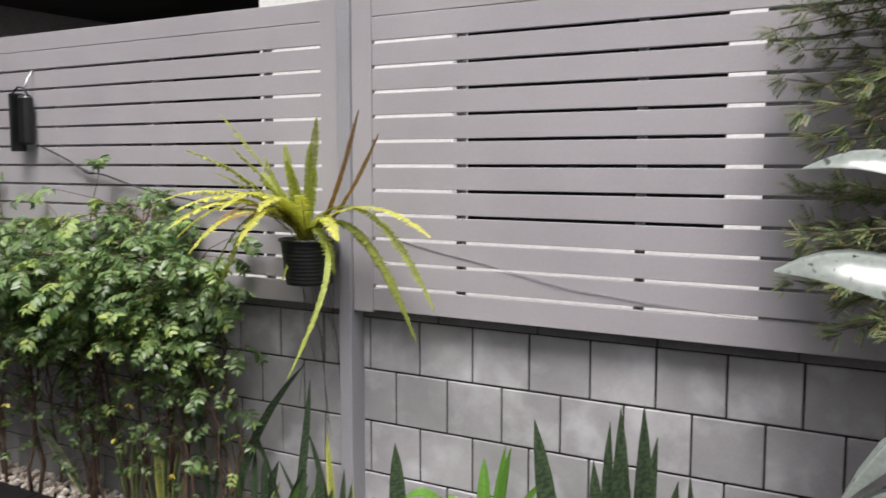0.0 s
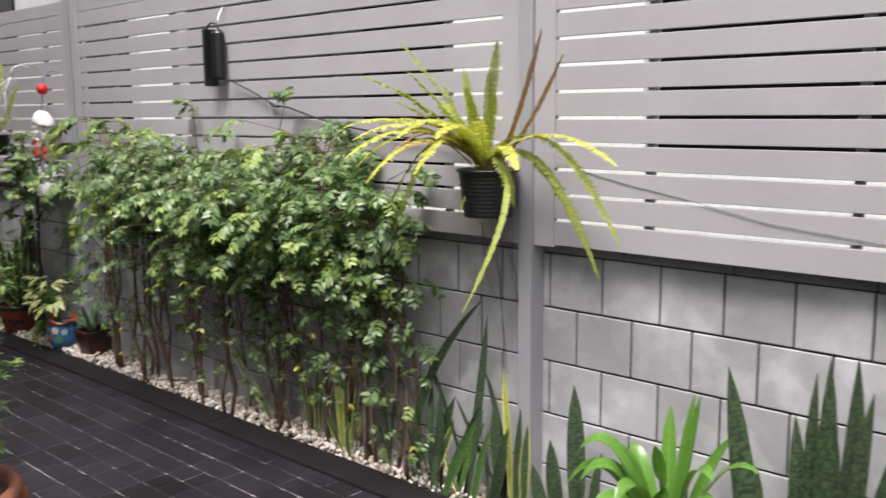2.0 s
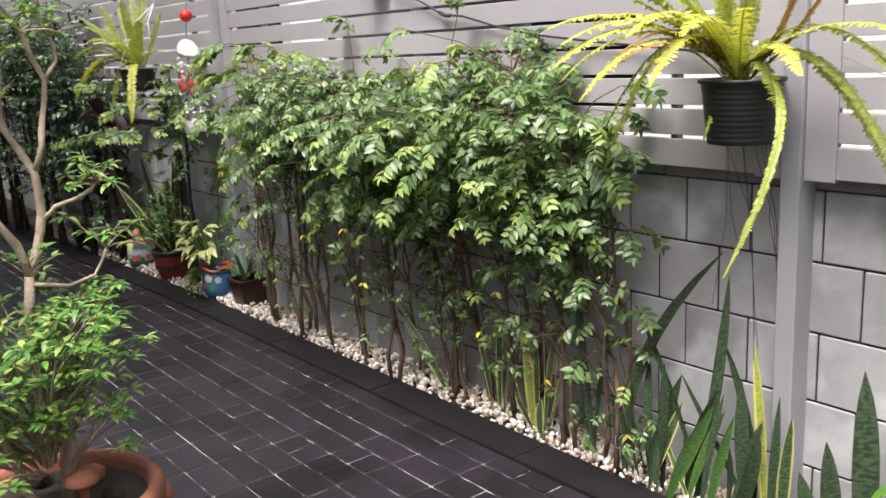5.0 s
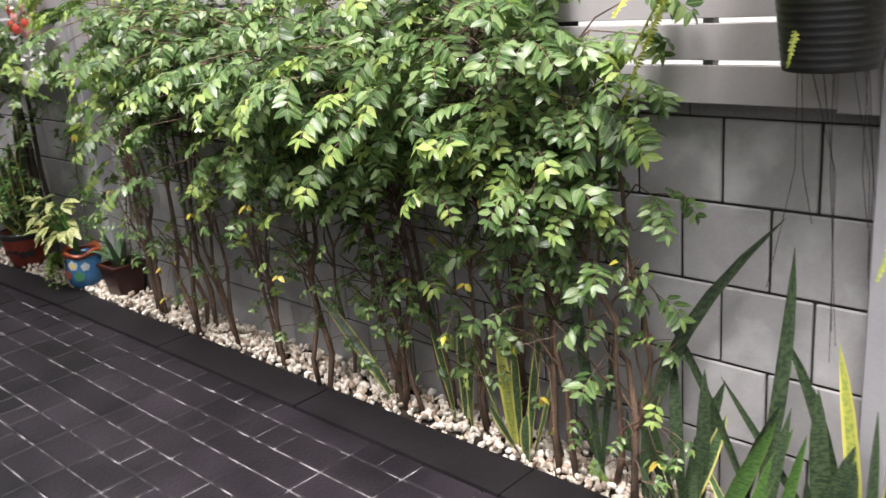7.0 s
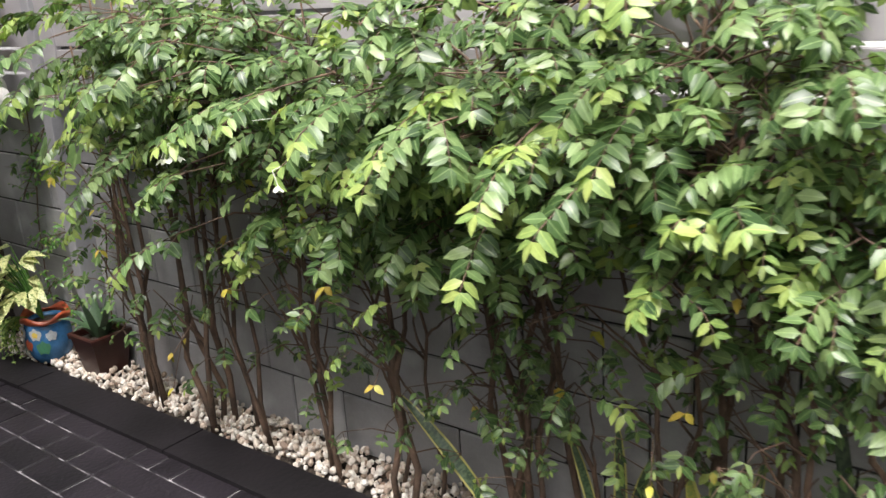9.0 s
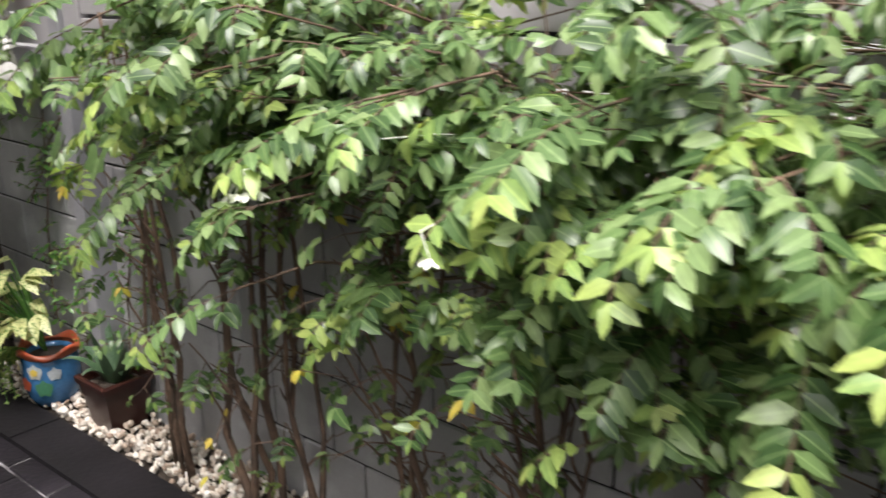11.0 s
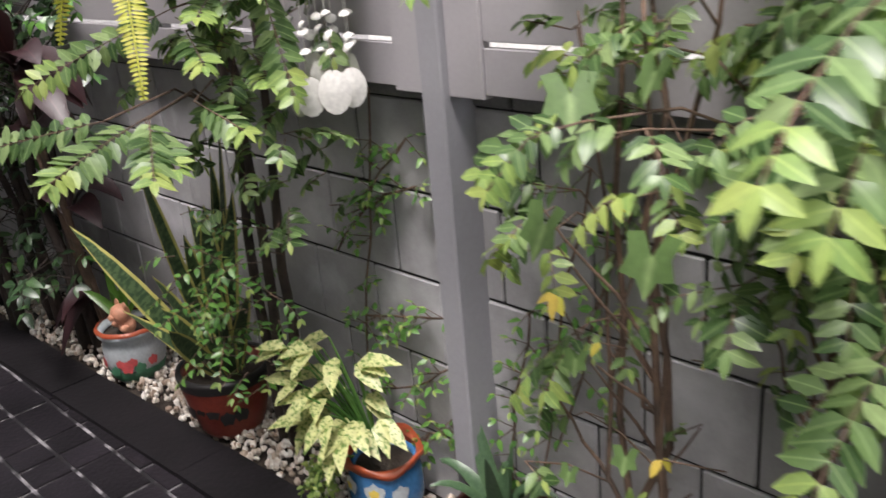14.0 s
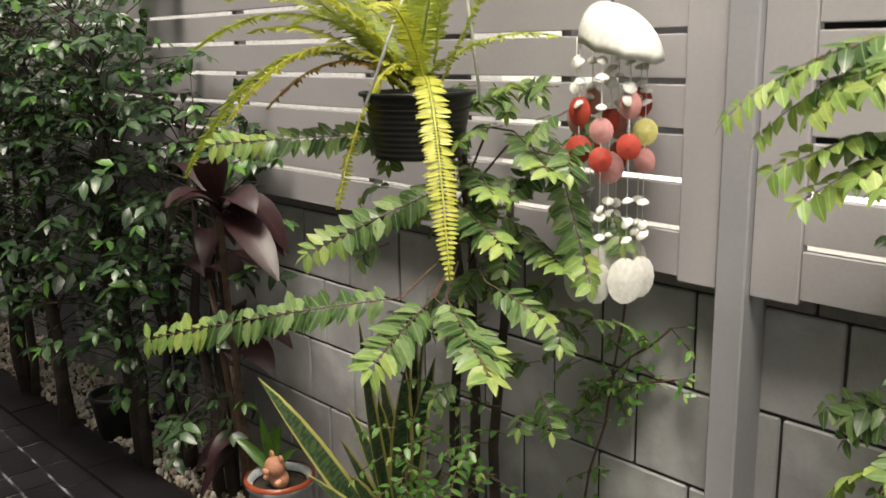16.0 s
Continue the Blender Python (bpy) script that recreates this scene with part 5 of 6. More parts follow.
# black nursery pot
px, py = -7.78, 2.52
pot = thing("plant_pot", "plain black plastic nursery pot in the pebbles", "pot", (px, py, 0.0))
b = Build()
b.lathe([(0.001, 0), (0.065, 0), (0.085, 0.15)], (px, py, 0.012), 28)
part("body", b, M["black_plastic"], pot)
b = Build()
b.lathe([(0.0845, 0.1505), (0.092, 0.152), (0.092, 0.172), (0.084, 0.172), (0.08, 0.14)], (px, py, 0.012), 28)
part("rim", b, M["black_plastic"], pot)
b = Build()
b.lathe([(0.0795, 0.142), (0.04, 0.147), (0.001, 0.148)], (px, py, 0.012), 20)
part("soil", b, M["soil"], pot)

# ---- wind chime of shells ----
CX, CY = -5.546, 2.576
chime = thing("wind_chime", "shell wind chime with red and white discs on the fence", "wind chime", (CX, CY, 1.40))
b = Build()
n, m2 = 28, 8
verts, faces = [], []
for i in range(m2 + 1):
    t = i / m2
    for s in range(n):
        a = math.tau * s / n
        rr = math.sin(t * math.pi / 2)
        k = 1 + 0.12 * math.cos(a)
        verts.append((CX + 0.078 * rr * k * math.cos(a) + 0.012 * rr, CY + 0.062 * rr * math.sin(a), 1.506 - 0.078 * (1 - math.cos(t * math.pi / 2)) - 0.022 * rr * math.cos(a) + 0.003 * math.sin(9 * a) * rr))
for i in range(m2):
    for s in range(n):
        faces.append((i * n + s, i * n + (s + 1) % n, (i + 1) * n + (s + 1) % n, (i + 1) * n + s))
faces.append(tuple(range(m2 * n, m2 * n + n)))
b.add(verts, faces)
part("top_shell", b, M["capiz"], chime, "large white shell dome")
b = Build()
b.tube([(CX, CY, 1.500), (CX, CY + 0.01, 1.60), (CX + 0.005, CY + 0.02, 1.70), (CX + 0.005, CY + 0.06, 1.745), (CX + 0.005, 2.69, 1.74)], 0.0022, 6)
part("cord", b, M["blue_metal"], chime, "blue hanging cord")
b = Build()
b.lathe([(max(0.0005, 0.034 * math.sin(math.pi * i / 10)), -0.034 * math.cos(math.pi * i / 10)) for i in range(11)], (CX, CY + 0.012, 1.635), 16, 0.06, 7)
part("ball", b, M["red_ball"], chime, "red ball on the cord")
wr = random.Random(9)


def disc(c, radius, yaw, thick=0.0016, dome=0.25, tilt=0.0, tall=1.08):
    """A thin dished shell hanging by its upper edge."""
    b = Build()
    n = 14
    verts, faces = [], []
    for rr, d in ((0.0, dome), (0.6, dome * 0.6), (1.0, 0.0)):
        for s in range(n):
            a = math.tau * s / n
            verts.append(Vector((radius * max(rr, 0.01) * math.cos(a), -radius * d, radius * max(rr, 0.01) * math.sin(a) * tall)))
    for i in range(2):
        for s in range(n):
            faces.append((i * n + s, i * n + (s + 1) % n, (i + 1) * n + (s + 1) % n, (i + 1) * n + s))
    k = len(verts)
    verts += [v + Vector((0, thick + 0.0004, 0)) for v in verts]
    faces += [tuple(i + k for i in reversed(f)) for f in faces]
    rot = Euler((tilt, 0, yaw)).to_matrix()
    b.add([tuple(rot @ v + Vector(c)) for v in verts], faces)
    return b


STRINGS = [(CX + 0.066 * math.cos(math.tau * k / 8 + 0.3), CY + 0.052 * math.sin(math.tau * k / 8 + 0.3)) for k in range(8)] + [(CX, CY)]
for k, (sx, sy) in enumerate(STRINGS):
    b = Build()
    b.tube([(sx, sy, 1.45), (sx, sy, 1.05)], 0.0008, 4)
    part("string", b, M["capiz"], chime)
    for z in (1.405, 1.372, 1.338, 1.165, 1.135, 1.11):
        z += wr.uniform(-0.012, 0.012)
        part("small_shell", disc((sx, sy, z), wr.uniform(0.009, 0.013), wr.uniform(-1, 1), dome=0.6, tilt=wr.uniform(-1.5, -0.5)), M["capiz"], chime)
    for z in ((1.335, 1.27) if k % 2 else (1.30, 1.235)):
        z += wr.uniform(-0.012, 0.012)
        mt = "yellow_shell" if (k == 0 and z > 1.28) else ("red_shell" if wr.random() < 0.4 else "pink_shell")
        part("coloured_shell", disc((sx, sy, z), wr.uniform(0.020, 0.027), wr.uniform(-0.3, 1.2)), M[mt], chime)
    part("bottom_shell", disc((sx, sy, 1.050 + wr.uniform(-0.026, 0.026)), wr.uniform(0.026, 0.033), wr.uniform(-0.9, 1.6), dome=0.15, tall=1.35), M["capiz"], chime)

# ---- second hanging fern ----
PX, PY, PZ = -5.84, 2.39, 1.36
pot = hanging_pot(PX, PY, PZ, 0.108, 0.080, 0.12, "black plastic pot hung from the fence by a white hanger")
b = Build()
for a in (0.5, 2.6, 4.7):
    b.tube([(PX + 0.12 * math.cos(a), PY + 0.12 * math.sin(a), PZ - 0.02), (PX + 0.04 * math.cos(a), PY + 0.04 * math.sin(a) + 0.06, PZ + 0.26), (PX, PY + 0.14, PZ + 0.36)], 0.0028, 6)
b.tube([(PX, PY + 0.14, PZ + 0.36), (PX, PY + 0.15, PZ + 0.41), (PX, PY + 0.2, PZ + 0.43), (PX, PY + 0.255, PZ + 0.42)], 0.005, 6)
part("hanger", b, M["white_plastic"], pot, "white plastic hanger")
fern = thing("fern", "yellow-green sword fern drooping from a black hanging pot", "fern", (PX, PY, PZ))
fr = random.Random(61)
for mt, tip, lift in (("yellow_fern", (-5.596, 2.236, 1.080), 0.26), ("yellow_fern", (-5.90, 2.243, 1.155), 0.26), ("yellow_fern", (-6.17, 2.24, 1.47), 0.10), ("fern", (-6.33, 2.164, 1.18), 0.30), ("fern", (-5.56, 2.46, 1.45), 0.08),
                      ("fern", (-6.05, 2.30, 1.72), 0.05), ("fern", (-5.85, 2.35, 1.74), 0.05), ("fern", (-5.72, 2.38, 1.62), 0.08), ("fern", (-6.20, 2.36, 1.62), 0.08), ("yellow_fern", (-5.95, 2.16, 1.52), 0.14), ("yellow_fern", (-5.75, 2.22, 1.50), 0.12),
                      ("fern", (-6.10, 2.50, 1.78), 0.0), ("fern", (-5.90, 2.50, 1.80), 0.0), ("fern", (-6.30, 2.42, 1.48), 0.16), ("dry_fern", (-6.05, 2.20, 1.33), 0.14), ("fern", (-5.68, 2.50, 1.66), 0.02), ("fern", (-6.22, 2.46, 1.72), 0.02), ("yellow_fern", (-6.12, 2.15, 1.30), 0.22), ("fern", (-6.25, 2.25, 1.62), 0.10), ("fern", (-6.35, 2.30, 1.54), 0.14), ("fern", (-6.15, 2.20, 1.67), 0.06), ("fern", (-5.66, 2.30, 1.62), 0.06), ("fern", (-6.00, 2.20, 1.62), 0.08), ("fern", (-6.28, 2.18, 1.44), 0.20)):
    b = Build()
    frond(b, Vector((PX, PY, PZ)) + Vector((fr.uniform(-0.04, 0.04), fr.uniform(-0.04, 0.04), 0)), tip, lift, 0.029, fr)
    part("frond", b, M[mt], fern)

# ---- shrub behind the pots, with long leafy sprays ----
sr = random.Random(51)
ob = thing("shrub", "shrub with long arching leafy sprays behind the pots", "shrub", (-5.98, 2.64, 0.0), group="shrubs along the wall")
wood, leaves, young, tw = Build(), Build(), Build(), Build()
for dx, top in ((0.0, 1.35), (-0.05, 1.25), (0.06, 1.15)):
    wood.tube(wander(sr, (-5.98 + dx, 2.65, -0.02), (-5.95 + dx * 1.5, 2.62, top), 0.02, 9), [0.016 - 0.001 * i for i in range(9)], 7)
SPRAYS = (((-5.66, 2.19, 1.045), (-5.976, 1.937, 0.915), 0.10), ((-5.62, 2.25, 1.04), (-5.42, 2.14, 0.985), 0.05), ((-5.62, 2.34, 1.05), (-5.50, 2.36, 1.00), 0.04), ((-5.60, 2.50, 1.25), (-5.505, 2.47, 1.05), 0.05), ((-5.9, 2.5, 1.27), (-6.077, 2.122, 1.245), 0.06),
          ((-5.75, 2.4, 1.20), (-5.856, 2.173, 1.075), 0.08), ((-5.75, 2.55, 1.28), (-5.55, 2.42, 1.22), 0.06), ((-5.80, 2.58, 1.1), (-5.55, 2.46, 1.03), 0.1), ((-5.9, 2.58, 1.2), (-5.66, 2.40, 1.16), 0.08), ((-5.65, 2.24, 1.03), (-5.55, 2.04, 0.985), 0.05),
          ((-5.66, 2.26, 1.03), (-5.47, 2.20, 0.98), 0.05), ((-5.95, 2.6, 1.3), (-5.7, 2.5, 1.36), 0.05), ((-5.80, 2.45, 1.15), (-5.60, 2.36, 1.10), 0.06))
for p0, p1, lift in SPRAYS:
    p0, p1 = Vector(p0), Vector(p1)
    tw.tube([(-5.95, 2.62, p0.z - 0.12), tuple((Vector((-5.95, 2.62, p0.z)) + p0) / 2), tuple(p0)], [0.003, 0.0024, 0.002], 5, False)
    d = (p1 - p0)
    twig(leaves, young, tw, p0, d.normalized() + Vector((0, 0, lift * 1.6)), d.length * 1.06, sr, 0.041, 0.0155, 0.10, 0.72, 2.66, facing=(1.0, -0.35, 0))
for k in range(70):
    p = Vector((sr.uniform(-6.1, -5.55), sr.uniform(2.48, 2.64), sr.uniform(0.75, 1.38)))
    twig(leaves, young, tw, p, rand_dir(sr, 0.4) + Vector((0, -0.5, 0.1)), sr.uniform(0.06, 0.13), sr, 0.036, 0.0155, 1.2, 0.9, 2.66)
part("trunk", wood, M["dark_bark"], ob)
tagged(part("branchwork", tw, M["bark"], ob), kind="stuff")
tagged(part("leaves", leaves, M["leaf"], ob), kind="stuff")
tagged(part("young_leaves", young, M["young_leaf"], ob, "paler young leaves"), kind="stuff")

# small-leaved climber over the bowl and on the wall
vine = thing("climber", "small-leaved dark green climber spreading over the block wall", "climber", (-5.75, 2.66, 0.0))
wood, leaves, young = Build(), Build(), Build()
vr = random.Random(13)
for k in range(60):
    c = Vector((sr.uniform(-6.05, -5.74), sr.uniform(2.40, 2.62), sr.uniform(0.30, 0.72)))
    twig(leaves, young, wood, c, rand_dir(vr, 0.5) + Vector((0.2, -0.5, 0.1)), vr.uniform(0.06, 0.14), vr, 0.024, 0.013, 0.6, 0.85, 2.70, False, False)
for x0, x1, z0, z1 in ((-5.75, -5.45, 0.20, 0.40), (-5.70, -5.46, 0.45, 0.52), (-5.78, -5.50, 0.60, 0.90), (-5.72, -5.62, 0.2, 1.0), (-5.55, -5.40, 0.15, 0.30), (-5.68, -5.48, 0.72, 0.80), (-5.2, -5.05, 0.1, 0.9), (-5.15, -4.95, 0.3, 0.95), (-5.28, -5.22, 0.1, 0.6)):
    line = wander(vr, (x0, 2.725, z0), (x1, 2.725, z1), 0.02, 8)
    for p in line:
        p.y = 2.728
    wood.tube(line, 0.0028, 5, False)
    for p in line[1:]:
        for _ in range(3):
            d = rand_dir(vr, 0.8)
            d.y = -abs(d.y) * 0.6
            twig(leaves, young, wood, p, d, vr.uniform(0.03, 0.07), vr, 0.024, 0.014, 0.3, 0.9, 2.735, False, False)
tagged(part("stemwork", wood, M["bark"], vine), kind="stuff")
tagged(part("leaves", leaves, M["mid_leaf"], vine), kind="stuff")
tagged(part("young_leaves", young, M["young_leaf"], vine, "paler young leaves"), kind="stuff")

# lobed-leaved creeper among the shrub stems
def lobed(at, size, yaw, pitch):
    """A five-pointed leaf that hangs from its stalk."""
    b = Build()
    ring = []
    for i in range(11):
        a = math.radians(-150 + 30 * i)
        k = (1.0 if i == 5 else 0.92) if i % 2 else 0.62
        ring.append(Vector((math.sin(a) * k * size * 0.72, -0.10 * size * abs(math.sin(a)), -math.cos(a) * k * size * 0.85)))
    rot = Euler((pitch, 0, yaw)).to_matrix()
    pts = [Vector((0, 0, 0))] + ring
    uv = [(0.5, 0.0)] + [(i / 10, 0.8) for i in range(11)]
    b.add([tuple(rot @ p + Vector(at)) for p in pts], [(0, i, i + 1) for i in range(1, 11)], uv)
    return b


creeper = thing("creeper", "thin creeper with drooping lobed green leaves on shrub stems", "creeper", (-4.80, 2.58, 0.0))
b = Build()
line = wander(vr, (-4.78, 2.58, -0.02), (-4.80, 2.50, 1.22), 0.02, 10)
b.tube(line, 0.003, 5)
part("stem", b, M["bark"], creeper)
for x, y, z, s in ((-4.807, 2.42, 1.13, 0.062), (-4.856, 2.42, 0.95, 0.066), (-4.691, 2.42, 0.94, 0.066), (-4.835, 2.45, 0.74, 0.034), (-4.76, 2.46, 0.60, 0.036), (-4.87, 2.47, 0.52, 0.03), (-4.72, 2.45, 0.45, 0.034), (-4.70, 2.44, 1.16, 0.045)):
    x, z = x - 0.045, z - 0.02
    leaf = part("leaf", lobed((x, y, z), s, vr.uniform(-0.5, 0.7), vr.uniform(-0.7, -0.25)), M["leaf"], creeper)
    b = Build()
    near = min(line, key=lambda q: abs(q.z - z + 0.03))
    b.tube(arc(near, (x, y, z), 0.01, 5), 0.0012, 4, False)
    part("stalk", b, M["mid_leaf"], leaf)

# slim shrub beside the post, its sprays reaching past it
slim = thing("shrub", "slim shrub with bright drooping leafy sprays beside the post", "shrub", (-4.92, 2.63, 0.0), group="shrubs along the wall")
wood, leaves, young, tw = Build(), Build(), Build(), Build()
stem = wander(sr, (-4.92, 2.63, -0.02), (-4.91, 2.60, 1.45), 0.018, 9)
wood.tube(stem, [0.008 - 0.0006 * i for i in range(9)], 7)
for z0, tip in ((1.36, (-5.24, 2.43, 1.375)), (1.28, (-5.11, 2.42, 1.27)), (1.38, (-5.10, 2.42, 1.38)), (1.30, (-4.99, 2.40, 1.30)), (0.70, (-5.00, 2.47, 0.62)), (1.40, (-5.20, 2.45, 1.34)), (1.33, (-5.16, 2.44, 1.31)), (1.36, (-5.02, 2.42, 1.42))):
    p0 = min(stem, key=lambda q: abs(q.z - z0))
    tip = Vector(tip)
    mid = p0.lerp(tip, 0.35) + Vector((0, 0, 0.03))
    tw.tube([p0, mid], [0.0022, 0.0016], 5, False)
    for side in (-0.035, 0.045):
        d = tip + Vector((side, -abs(side) * 0.5, side * 0.4)) - mid
        twig(leaves, young, tw, mid, d.normalized() + Vector((0, 0, 0.18)), d.length * 0.95, sr, 0.041, 0.0185, 0.9, 0.6, 2.66)
part("trunk", wood, M["bark"], slim)
tagged(part("branchwork", tw, M["bark"], slim), kind="stuff")
tagged(part("leaves", leaves, M["leaf"], slim), kind="stuff")
tagged(part("young_leaves", young, M["young_leaf"], slim, "paler young leaves"), kind="stuff")

# ---- maroon cordyline ----
cord = thing("cordyline", "dark maroon cordyline with broad leaves on thin canes", "plant", (-6.96, 2.62, 0.0))
for k, (x1, y1, h) in enumerate(((-6.66, 2.42, 1.02), (-6.93, 2.5, 0.78), (-6.88, 2.54, 0.52))):
    b = Build()
    b.tube(wander(sr, (-7.00 + 0.04 * k, 2.62, -0.02), (x1, y1, h), 0.012, 8), [0.013 - 0.0006 * i for i in range(8)], 8)
    part("cane", b, M["bark"], cord)
    for j in range(10 if k == 0 else 5):
        a = math.tau * j / 13 * 1.618
        reach = sr.uniform(0.16, 0.26)
        tip = Vector((x1 + math.cos(a) * reach, min(2.66, y1 + math.sin(a) * reach * 0.8), h + sr.uniform(-0.16, 0.16)))
        b = Build()
        b.blade(arc((x1, y1, h + 0.01 * j * 0.3), tip, sr.uniform(0.06, 0.18), 9), [0.043 * w for w in (0.15, 0.4, 0.75, 0.95, 1, 0.95, 0.8, 0.5, 0.03)], Vector((0, -0.3, 1)), 0.25)
        part("leaf", b, M["cordyline"], cord)
for tip in ((-7.06, 2.47, 0.12), (-7.00, 2.45, 0.05), (-6.95, 2.46, 0.18)):
    b = Build()
    b.blade(arc((-6.95, 2.60, 0.24), tip, 0.10, 8), [0.03 * w for w in (0.3, 0.7, 1, 1, 0.9, 0.7, 0.4, 0.03)], Vector((0.3, -0.5, 0.8)), 0.2)
    part("leaf", b, M["cordyline"], cord, "withered brown-maroon leaf")

# ---- dark glossy shrubs at the far end ----
for i, (x, y, h, tw_n, sp) in enumerate(((-7.50, 2.50, 1.98, 95, 0.44), (-7.30, 2.56, 1.30, 30, 0.30), (-8.05, 2.43, 1.98, 95, 0.48), (-8.46, 2.39, 1.95, 90, 0.48), (-8.95, 2.35, 1.95, 80, 0.5), (-9.5, 2.3, 1.95, 80, 0.5), (-10.2, 2.15, 2.0, 80, 0.6), (-10.4, 1.5, 1.9, 80, 0.6), (-7.05, 2.58, 1.55, 40, 0.34))):
    shrub(x, y, h, 300 + i, int(tw_n * 1.8), sp, low=0.22, stems=3, thick=0.019, leaf=0.052, pairs=False, mats=("dark_leaf", "mid_leaf"), bark="dark_bark", label="tall dark glossy-leaved shrub in the pebble bed", group="shrubs at the far end", forward=0.5, yfrom=0.85, full=0.5)

# ---- blue steel stand with a pot, at the far end ----
stand = thing("plant_stand", "blue painted steel stand with a shelf, on the paving", "stand", (-8.75, 1.86, 0))
for dx in (-0.17, 0.17):
    for dy in (-0.15, 0.15):
        b = Build()
        b.tube([(-8.75 + dx, 1.80 + dy, 0.0), (-8.75 + dx * 0.95, 1.80 + dy * 0.95, 0.5), (-8.75 + dx * 0.9, 1.80 + dy * 0.9, 1.25)], 0.014, 8)
        part("leg", b, M["blue_metal"], stand)
for z in (0.12, 0.62, 1.22):
    b = Build()
    b.tube([(-8.92, 1.65, z), (-8.58, 1.65, z), (-8.58, 1.95, z), (-8.92, 1.95, z), (-8.92, 1.65, z)], 0.011, 8)
    part("rail", b, M["blue_metal"], stand)
b = Build()
b.box(-8.90, -8.60, 1.67, 1.93, 0.632, 0.642, 0.003)
part("shelf", b, M["blue_metal"], stand, smooth=False)
pot = thing("plant_pot", "terracotta pot on the shelf of a blue stand", "pot", (-8.75, 1.80, 0.643))
b = Build()
b.lathe([(0.001, 0), (0.08, 0), (0.11, 0.14)], (-8.75, 1.80, 0.644), 28)
part("body", b, M["terracotta"], pot)
b = Build()
b.lathe([(0.1095, 0.1405), (0.125, 0.142), (0.125, 0.18), (0.11, 0.18), (0.1, 0.13)], (-8.75, 1.80, 0.644), 28)
part("rim", b, M["terracotta"], pot)
b = Build()
b.lathe([(0.0995, 0.132), (0.05, 0.137), (0.001, 0.138)], (-8.75, 1.80, 0.644), 20)
part("soil", b, M["soil"], pot)

# ---- strap-leaved palm in a pot, by the house ----
pot = thing("plant_pot", "black plastic pot holding a young palm", "pot", (-4.7, 0.45, 0))
b = Build()
b.lathe([(0.001, 0), (0.12, 0), (0.16, 0.26)], (-4.7, 0.45, 0.0), 28)
part("body", b, M["black_plastic"], pot)
b = Build()
b.lathe([(0.1595, 0.2605), (0.172, 0.262), (0.172, 0.30), (0.155, 0.30), (0.15, 0.26)], (-4.7, 0.45, 0.0), 28)
part("rim", b, M["black_plastic"], pot)
b = Build()
b.lathe([(0.1495, 0.262), (0.07, 0.268), (0.001, 0.27)], (-4.7, 0.45, 0.0), 20)
part("soil", b, M["soil"], pot)
palm = thing("palm", "young palm with long arching green leaves", "palm", (-4.7, 0.45, 0.26))
pr = random.Random(71)
for k in range(12):
    a = math.tau * k / 12 + 0.2
    reach, h = pr.uniform(0.3, 0.6), pr.uniform(1.5, 2.05)
    b = Build()
    b.blade(arc((-4.7, 0.45, 0.26), (-4.7 + math.cos(a) * reach, 0.45 + math.sin(a) * reach, h), 0.35, 12), [0.045 * w for w in (0.15, 0.2, 0.3, 0.5, 0.7, 0.9, 1, 1, 0.9, 0.7, 0.4, 0.03)], Vector((math.cos(a) * -0.5, math.sin(a) * -0.5, 0.8)), 0.3)
    part("leaf", b, M["bromeliad"], palm)

# ---- blocks of the wall ----
block_meshes = {}


def piece(name, sx, sy, sz, bevel, mat, at, parent, cache):
    """One bevelled piece that shares its mesh with others of its size."""
    key = (round(sx, 3), round(sy, 3), round(sz, 3))
    if key not in cache:
        b = Build()
        b.box(-sx / 2, sx / 2, -sy / 2, sy / 2, -sz / 2, sz / 2, bevel)
        cache[key] = b.mesh(name, mat, False)
    ob = new(name, cache[key])
    ob.parent = parent
    ob.location = at
    return ob


def course_joints(k, xa, xb):
    """Vertical joints of a course between xb (left) and xa (right)."""
    first = (-1.668 if k % 2 == 0 else -1.552) if xa > -5.3 else (-5.466 if k % 2 == 0 else -5.594)
    n0, n1 = math.floor((xb - first) / 0.2195), math.ceil((xa - first) / 0.2195)
    xs = [first + 0.2195 * i for i in range(n0, n1 + 1)]
    return [xb] + [x for x in xs if xb + 0.012 < x < xa - 0.012] + [xa]


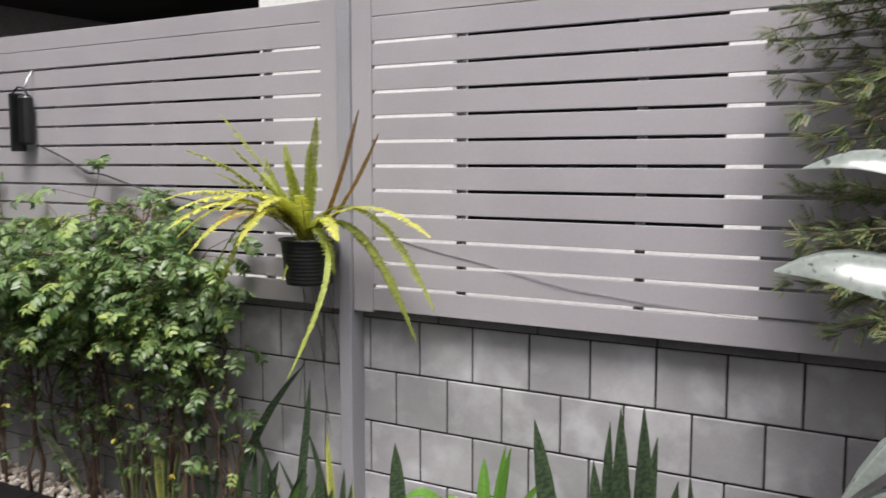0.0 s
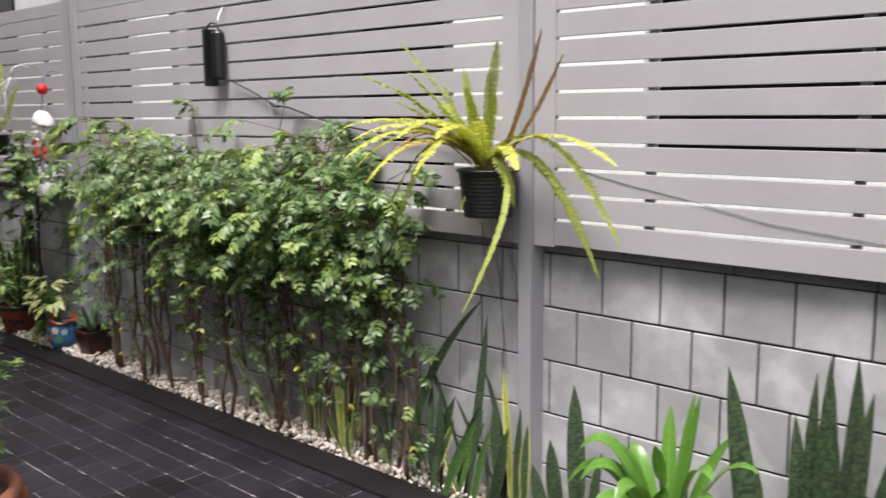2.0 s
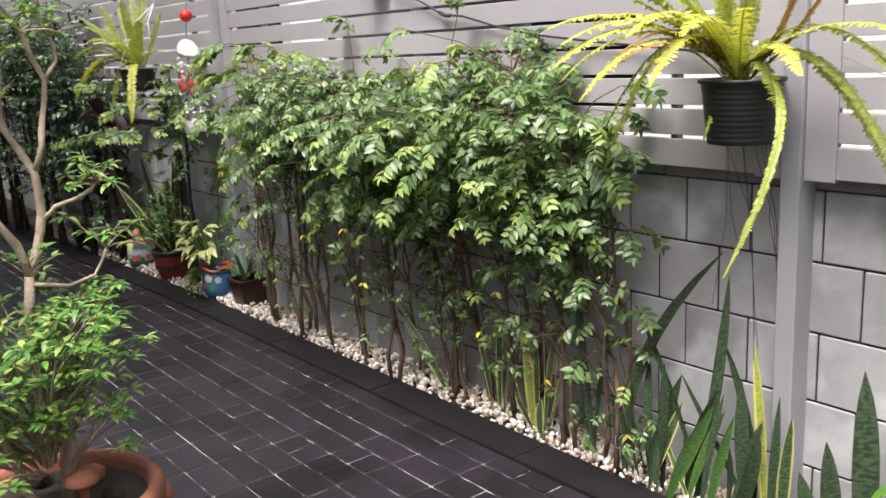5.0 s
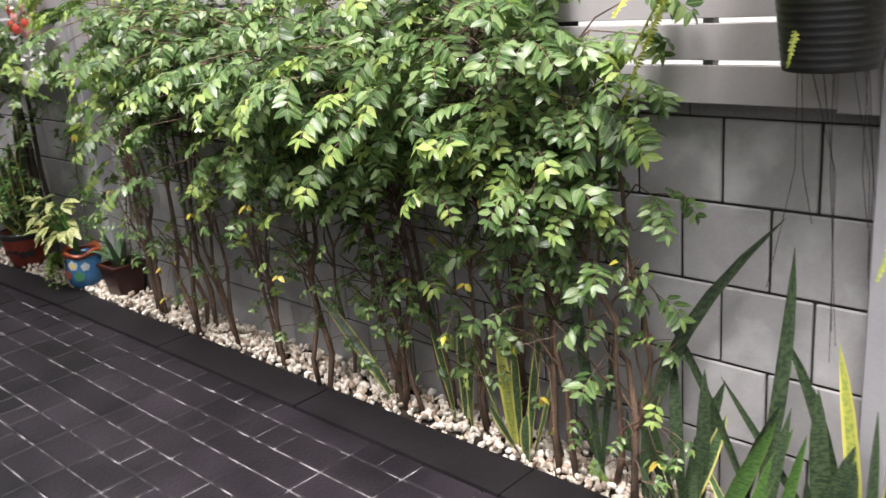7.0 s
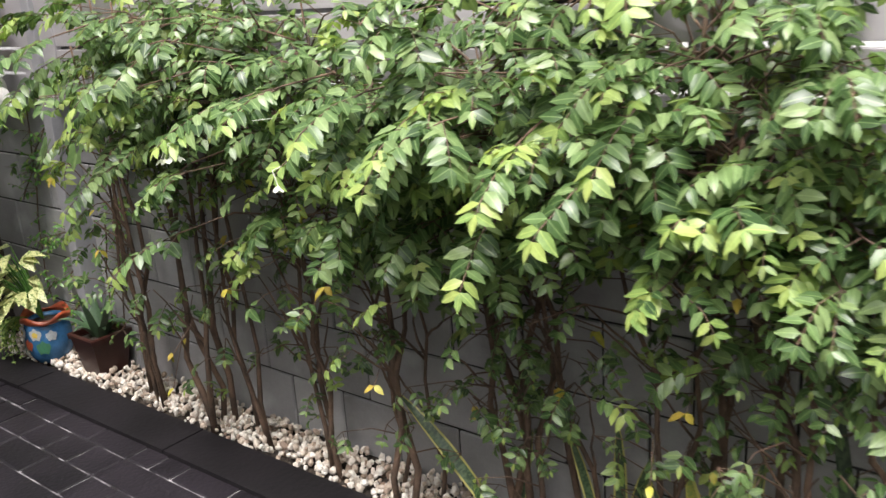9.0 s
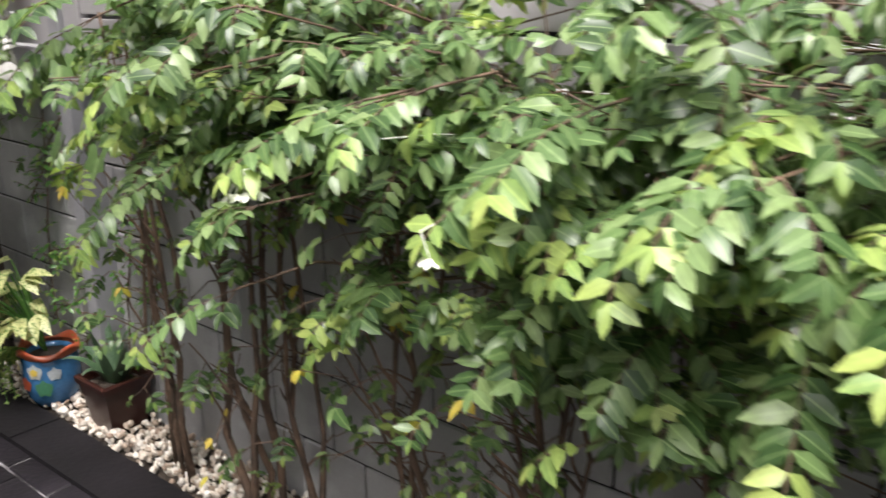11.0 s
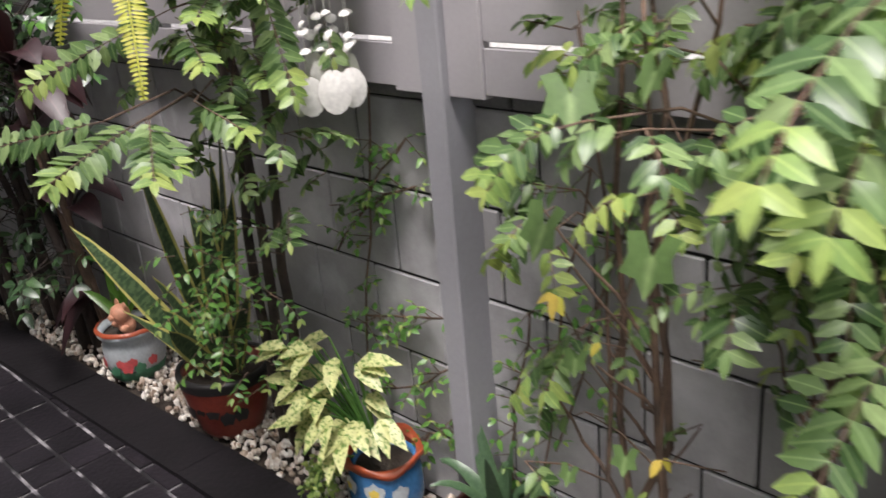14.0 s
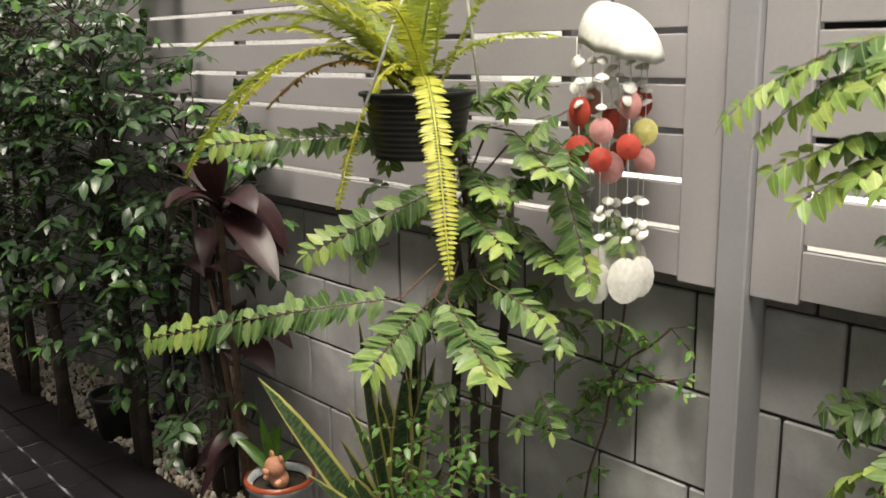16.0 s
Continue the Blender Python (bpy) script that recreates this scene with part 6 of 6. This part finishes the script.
rest = Build()
br = random.Random(19)
for xa, xb in ((2.55, -5.354), (-5.354, -13.9)):
    for k, (za, zb) in enumerate(ROWS_Z):
        xs = course_joints(k, xa, xb)
        for x0, x1 in zip(xs, xs[1:]):
            out = br.uniform(-0.0012, 0.0012)
            if -9.0 < x0 and x1 < 0.9 and k < 5 and len(wall.children) < 280:
                piece("block", x1 - x0 - 0.007, 0.03, zb - za - 0.003, 0.003, M["block"], ((x0 + x1) / 2, WALL_Y + 0.015 + out, (za + zb) / 2), wall, block_meshes)
            else:
                rest.box(x0 + 0.0035, x1 - 0.0035, WALL_Y + out, WALL_Y + 0.03 + out, za + 0.0015, zb - 0.0015)
tagged(part("far_blocks", rest, M["block"], wall, "further blocks of the wall", smooth=False), kind="stuff")
x = 2.5
while x > -13.0:
    w = br.uniform(0.37, 0.43)
    piece("cap_stone", round(w, 2) - 0.006, 0.05, 0.034, 0.003, M["cap"], (x - w / 2, WALL_Y + 0.022, 0.999), wall, block_meshes)
    x -= w

# ---- paving pieces ----
tile_meshes = {}
far = Build()
tr = random.Random(23)
ROW = 0.1125
row = 0
y = 2.44
while y > -2.55:
    y0 = y - ROW
    shift = 0.0
    xm = 2.5
    first = True
    while xm > -12.5:
        mod = 0.445
        cuts = tr.choice(((1.0,), (0.5, 0.5), (0.5, 0.5), (0.34, 0.33, 0.33), (0.5, 0.25, 0.25), (0.25, 0.25, 0.5)))
        xx = xm
        for c in cuts:
            L = mod * c
            zt = tr.uniform(-0.0012, 0.0012)
            if -5.3 < xx - L and xx < -2.6 and y0 > 1.1 and len(floor.children) < 298:
                piece("paving_stone", round(L, 3) - 0.006, ROW - 0.0048, 0.02, 0.004, M["tile"], (xx - L / 2, y0 + ROW / 2, -0.011 + zt), floor, tile_meshes)
            elif y0 > -2.6 and not (y0 < -0.6 and xx < -3.6):
                xa, xb, ya, yb, z1 = xx - L + 0.003, xx - 0.003, y0 + 0.0024, y0 + ROW - 0.0024, -0.001 + zt
                e = 0.004
                far.add([(xa, ya, -0.02), (xb, ya, -0.02), (xb, yb, -0.02), (xa, yb, -0.02), (xa + e, ya + e, z1), (xb - e, ya + e, z1), (xb - e, yb - e, z1), (xa + e, yb - e, z1)],
                        [(4, 5, 6, 7), (0, 1, 5, 4), (1, 2, 6, 5), (2, 3, 7, 6), (3, 0, 4, 7)])
            xx -= L
        xm -= mod
    y = y0
    row += 1
tagged(part("far_paving", far, M["tile_far"], floor, "further paving stones", smooth=False), kind="stuff")
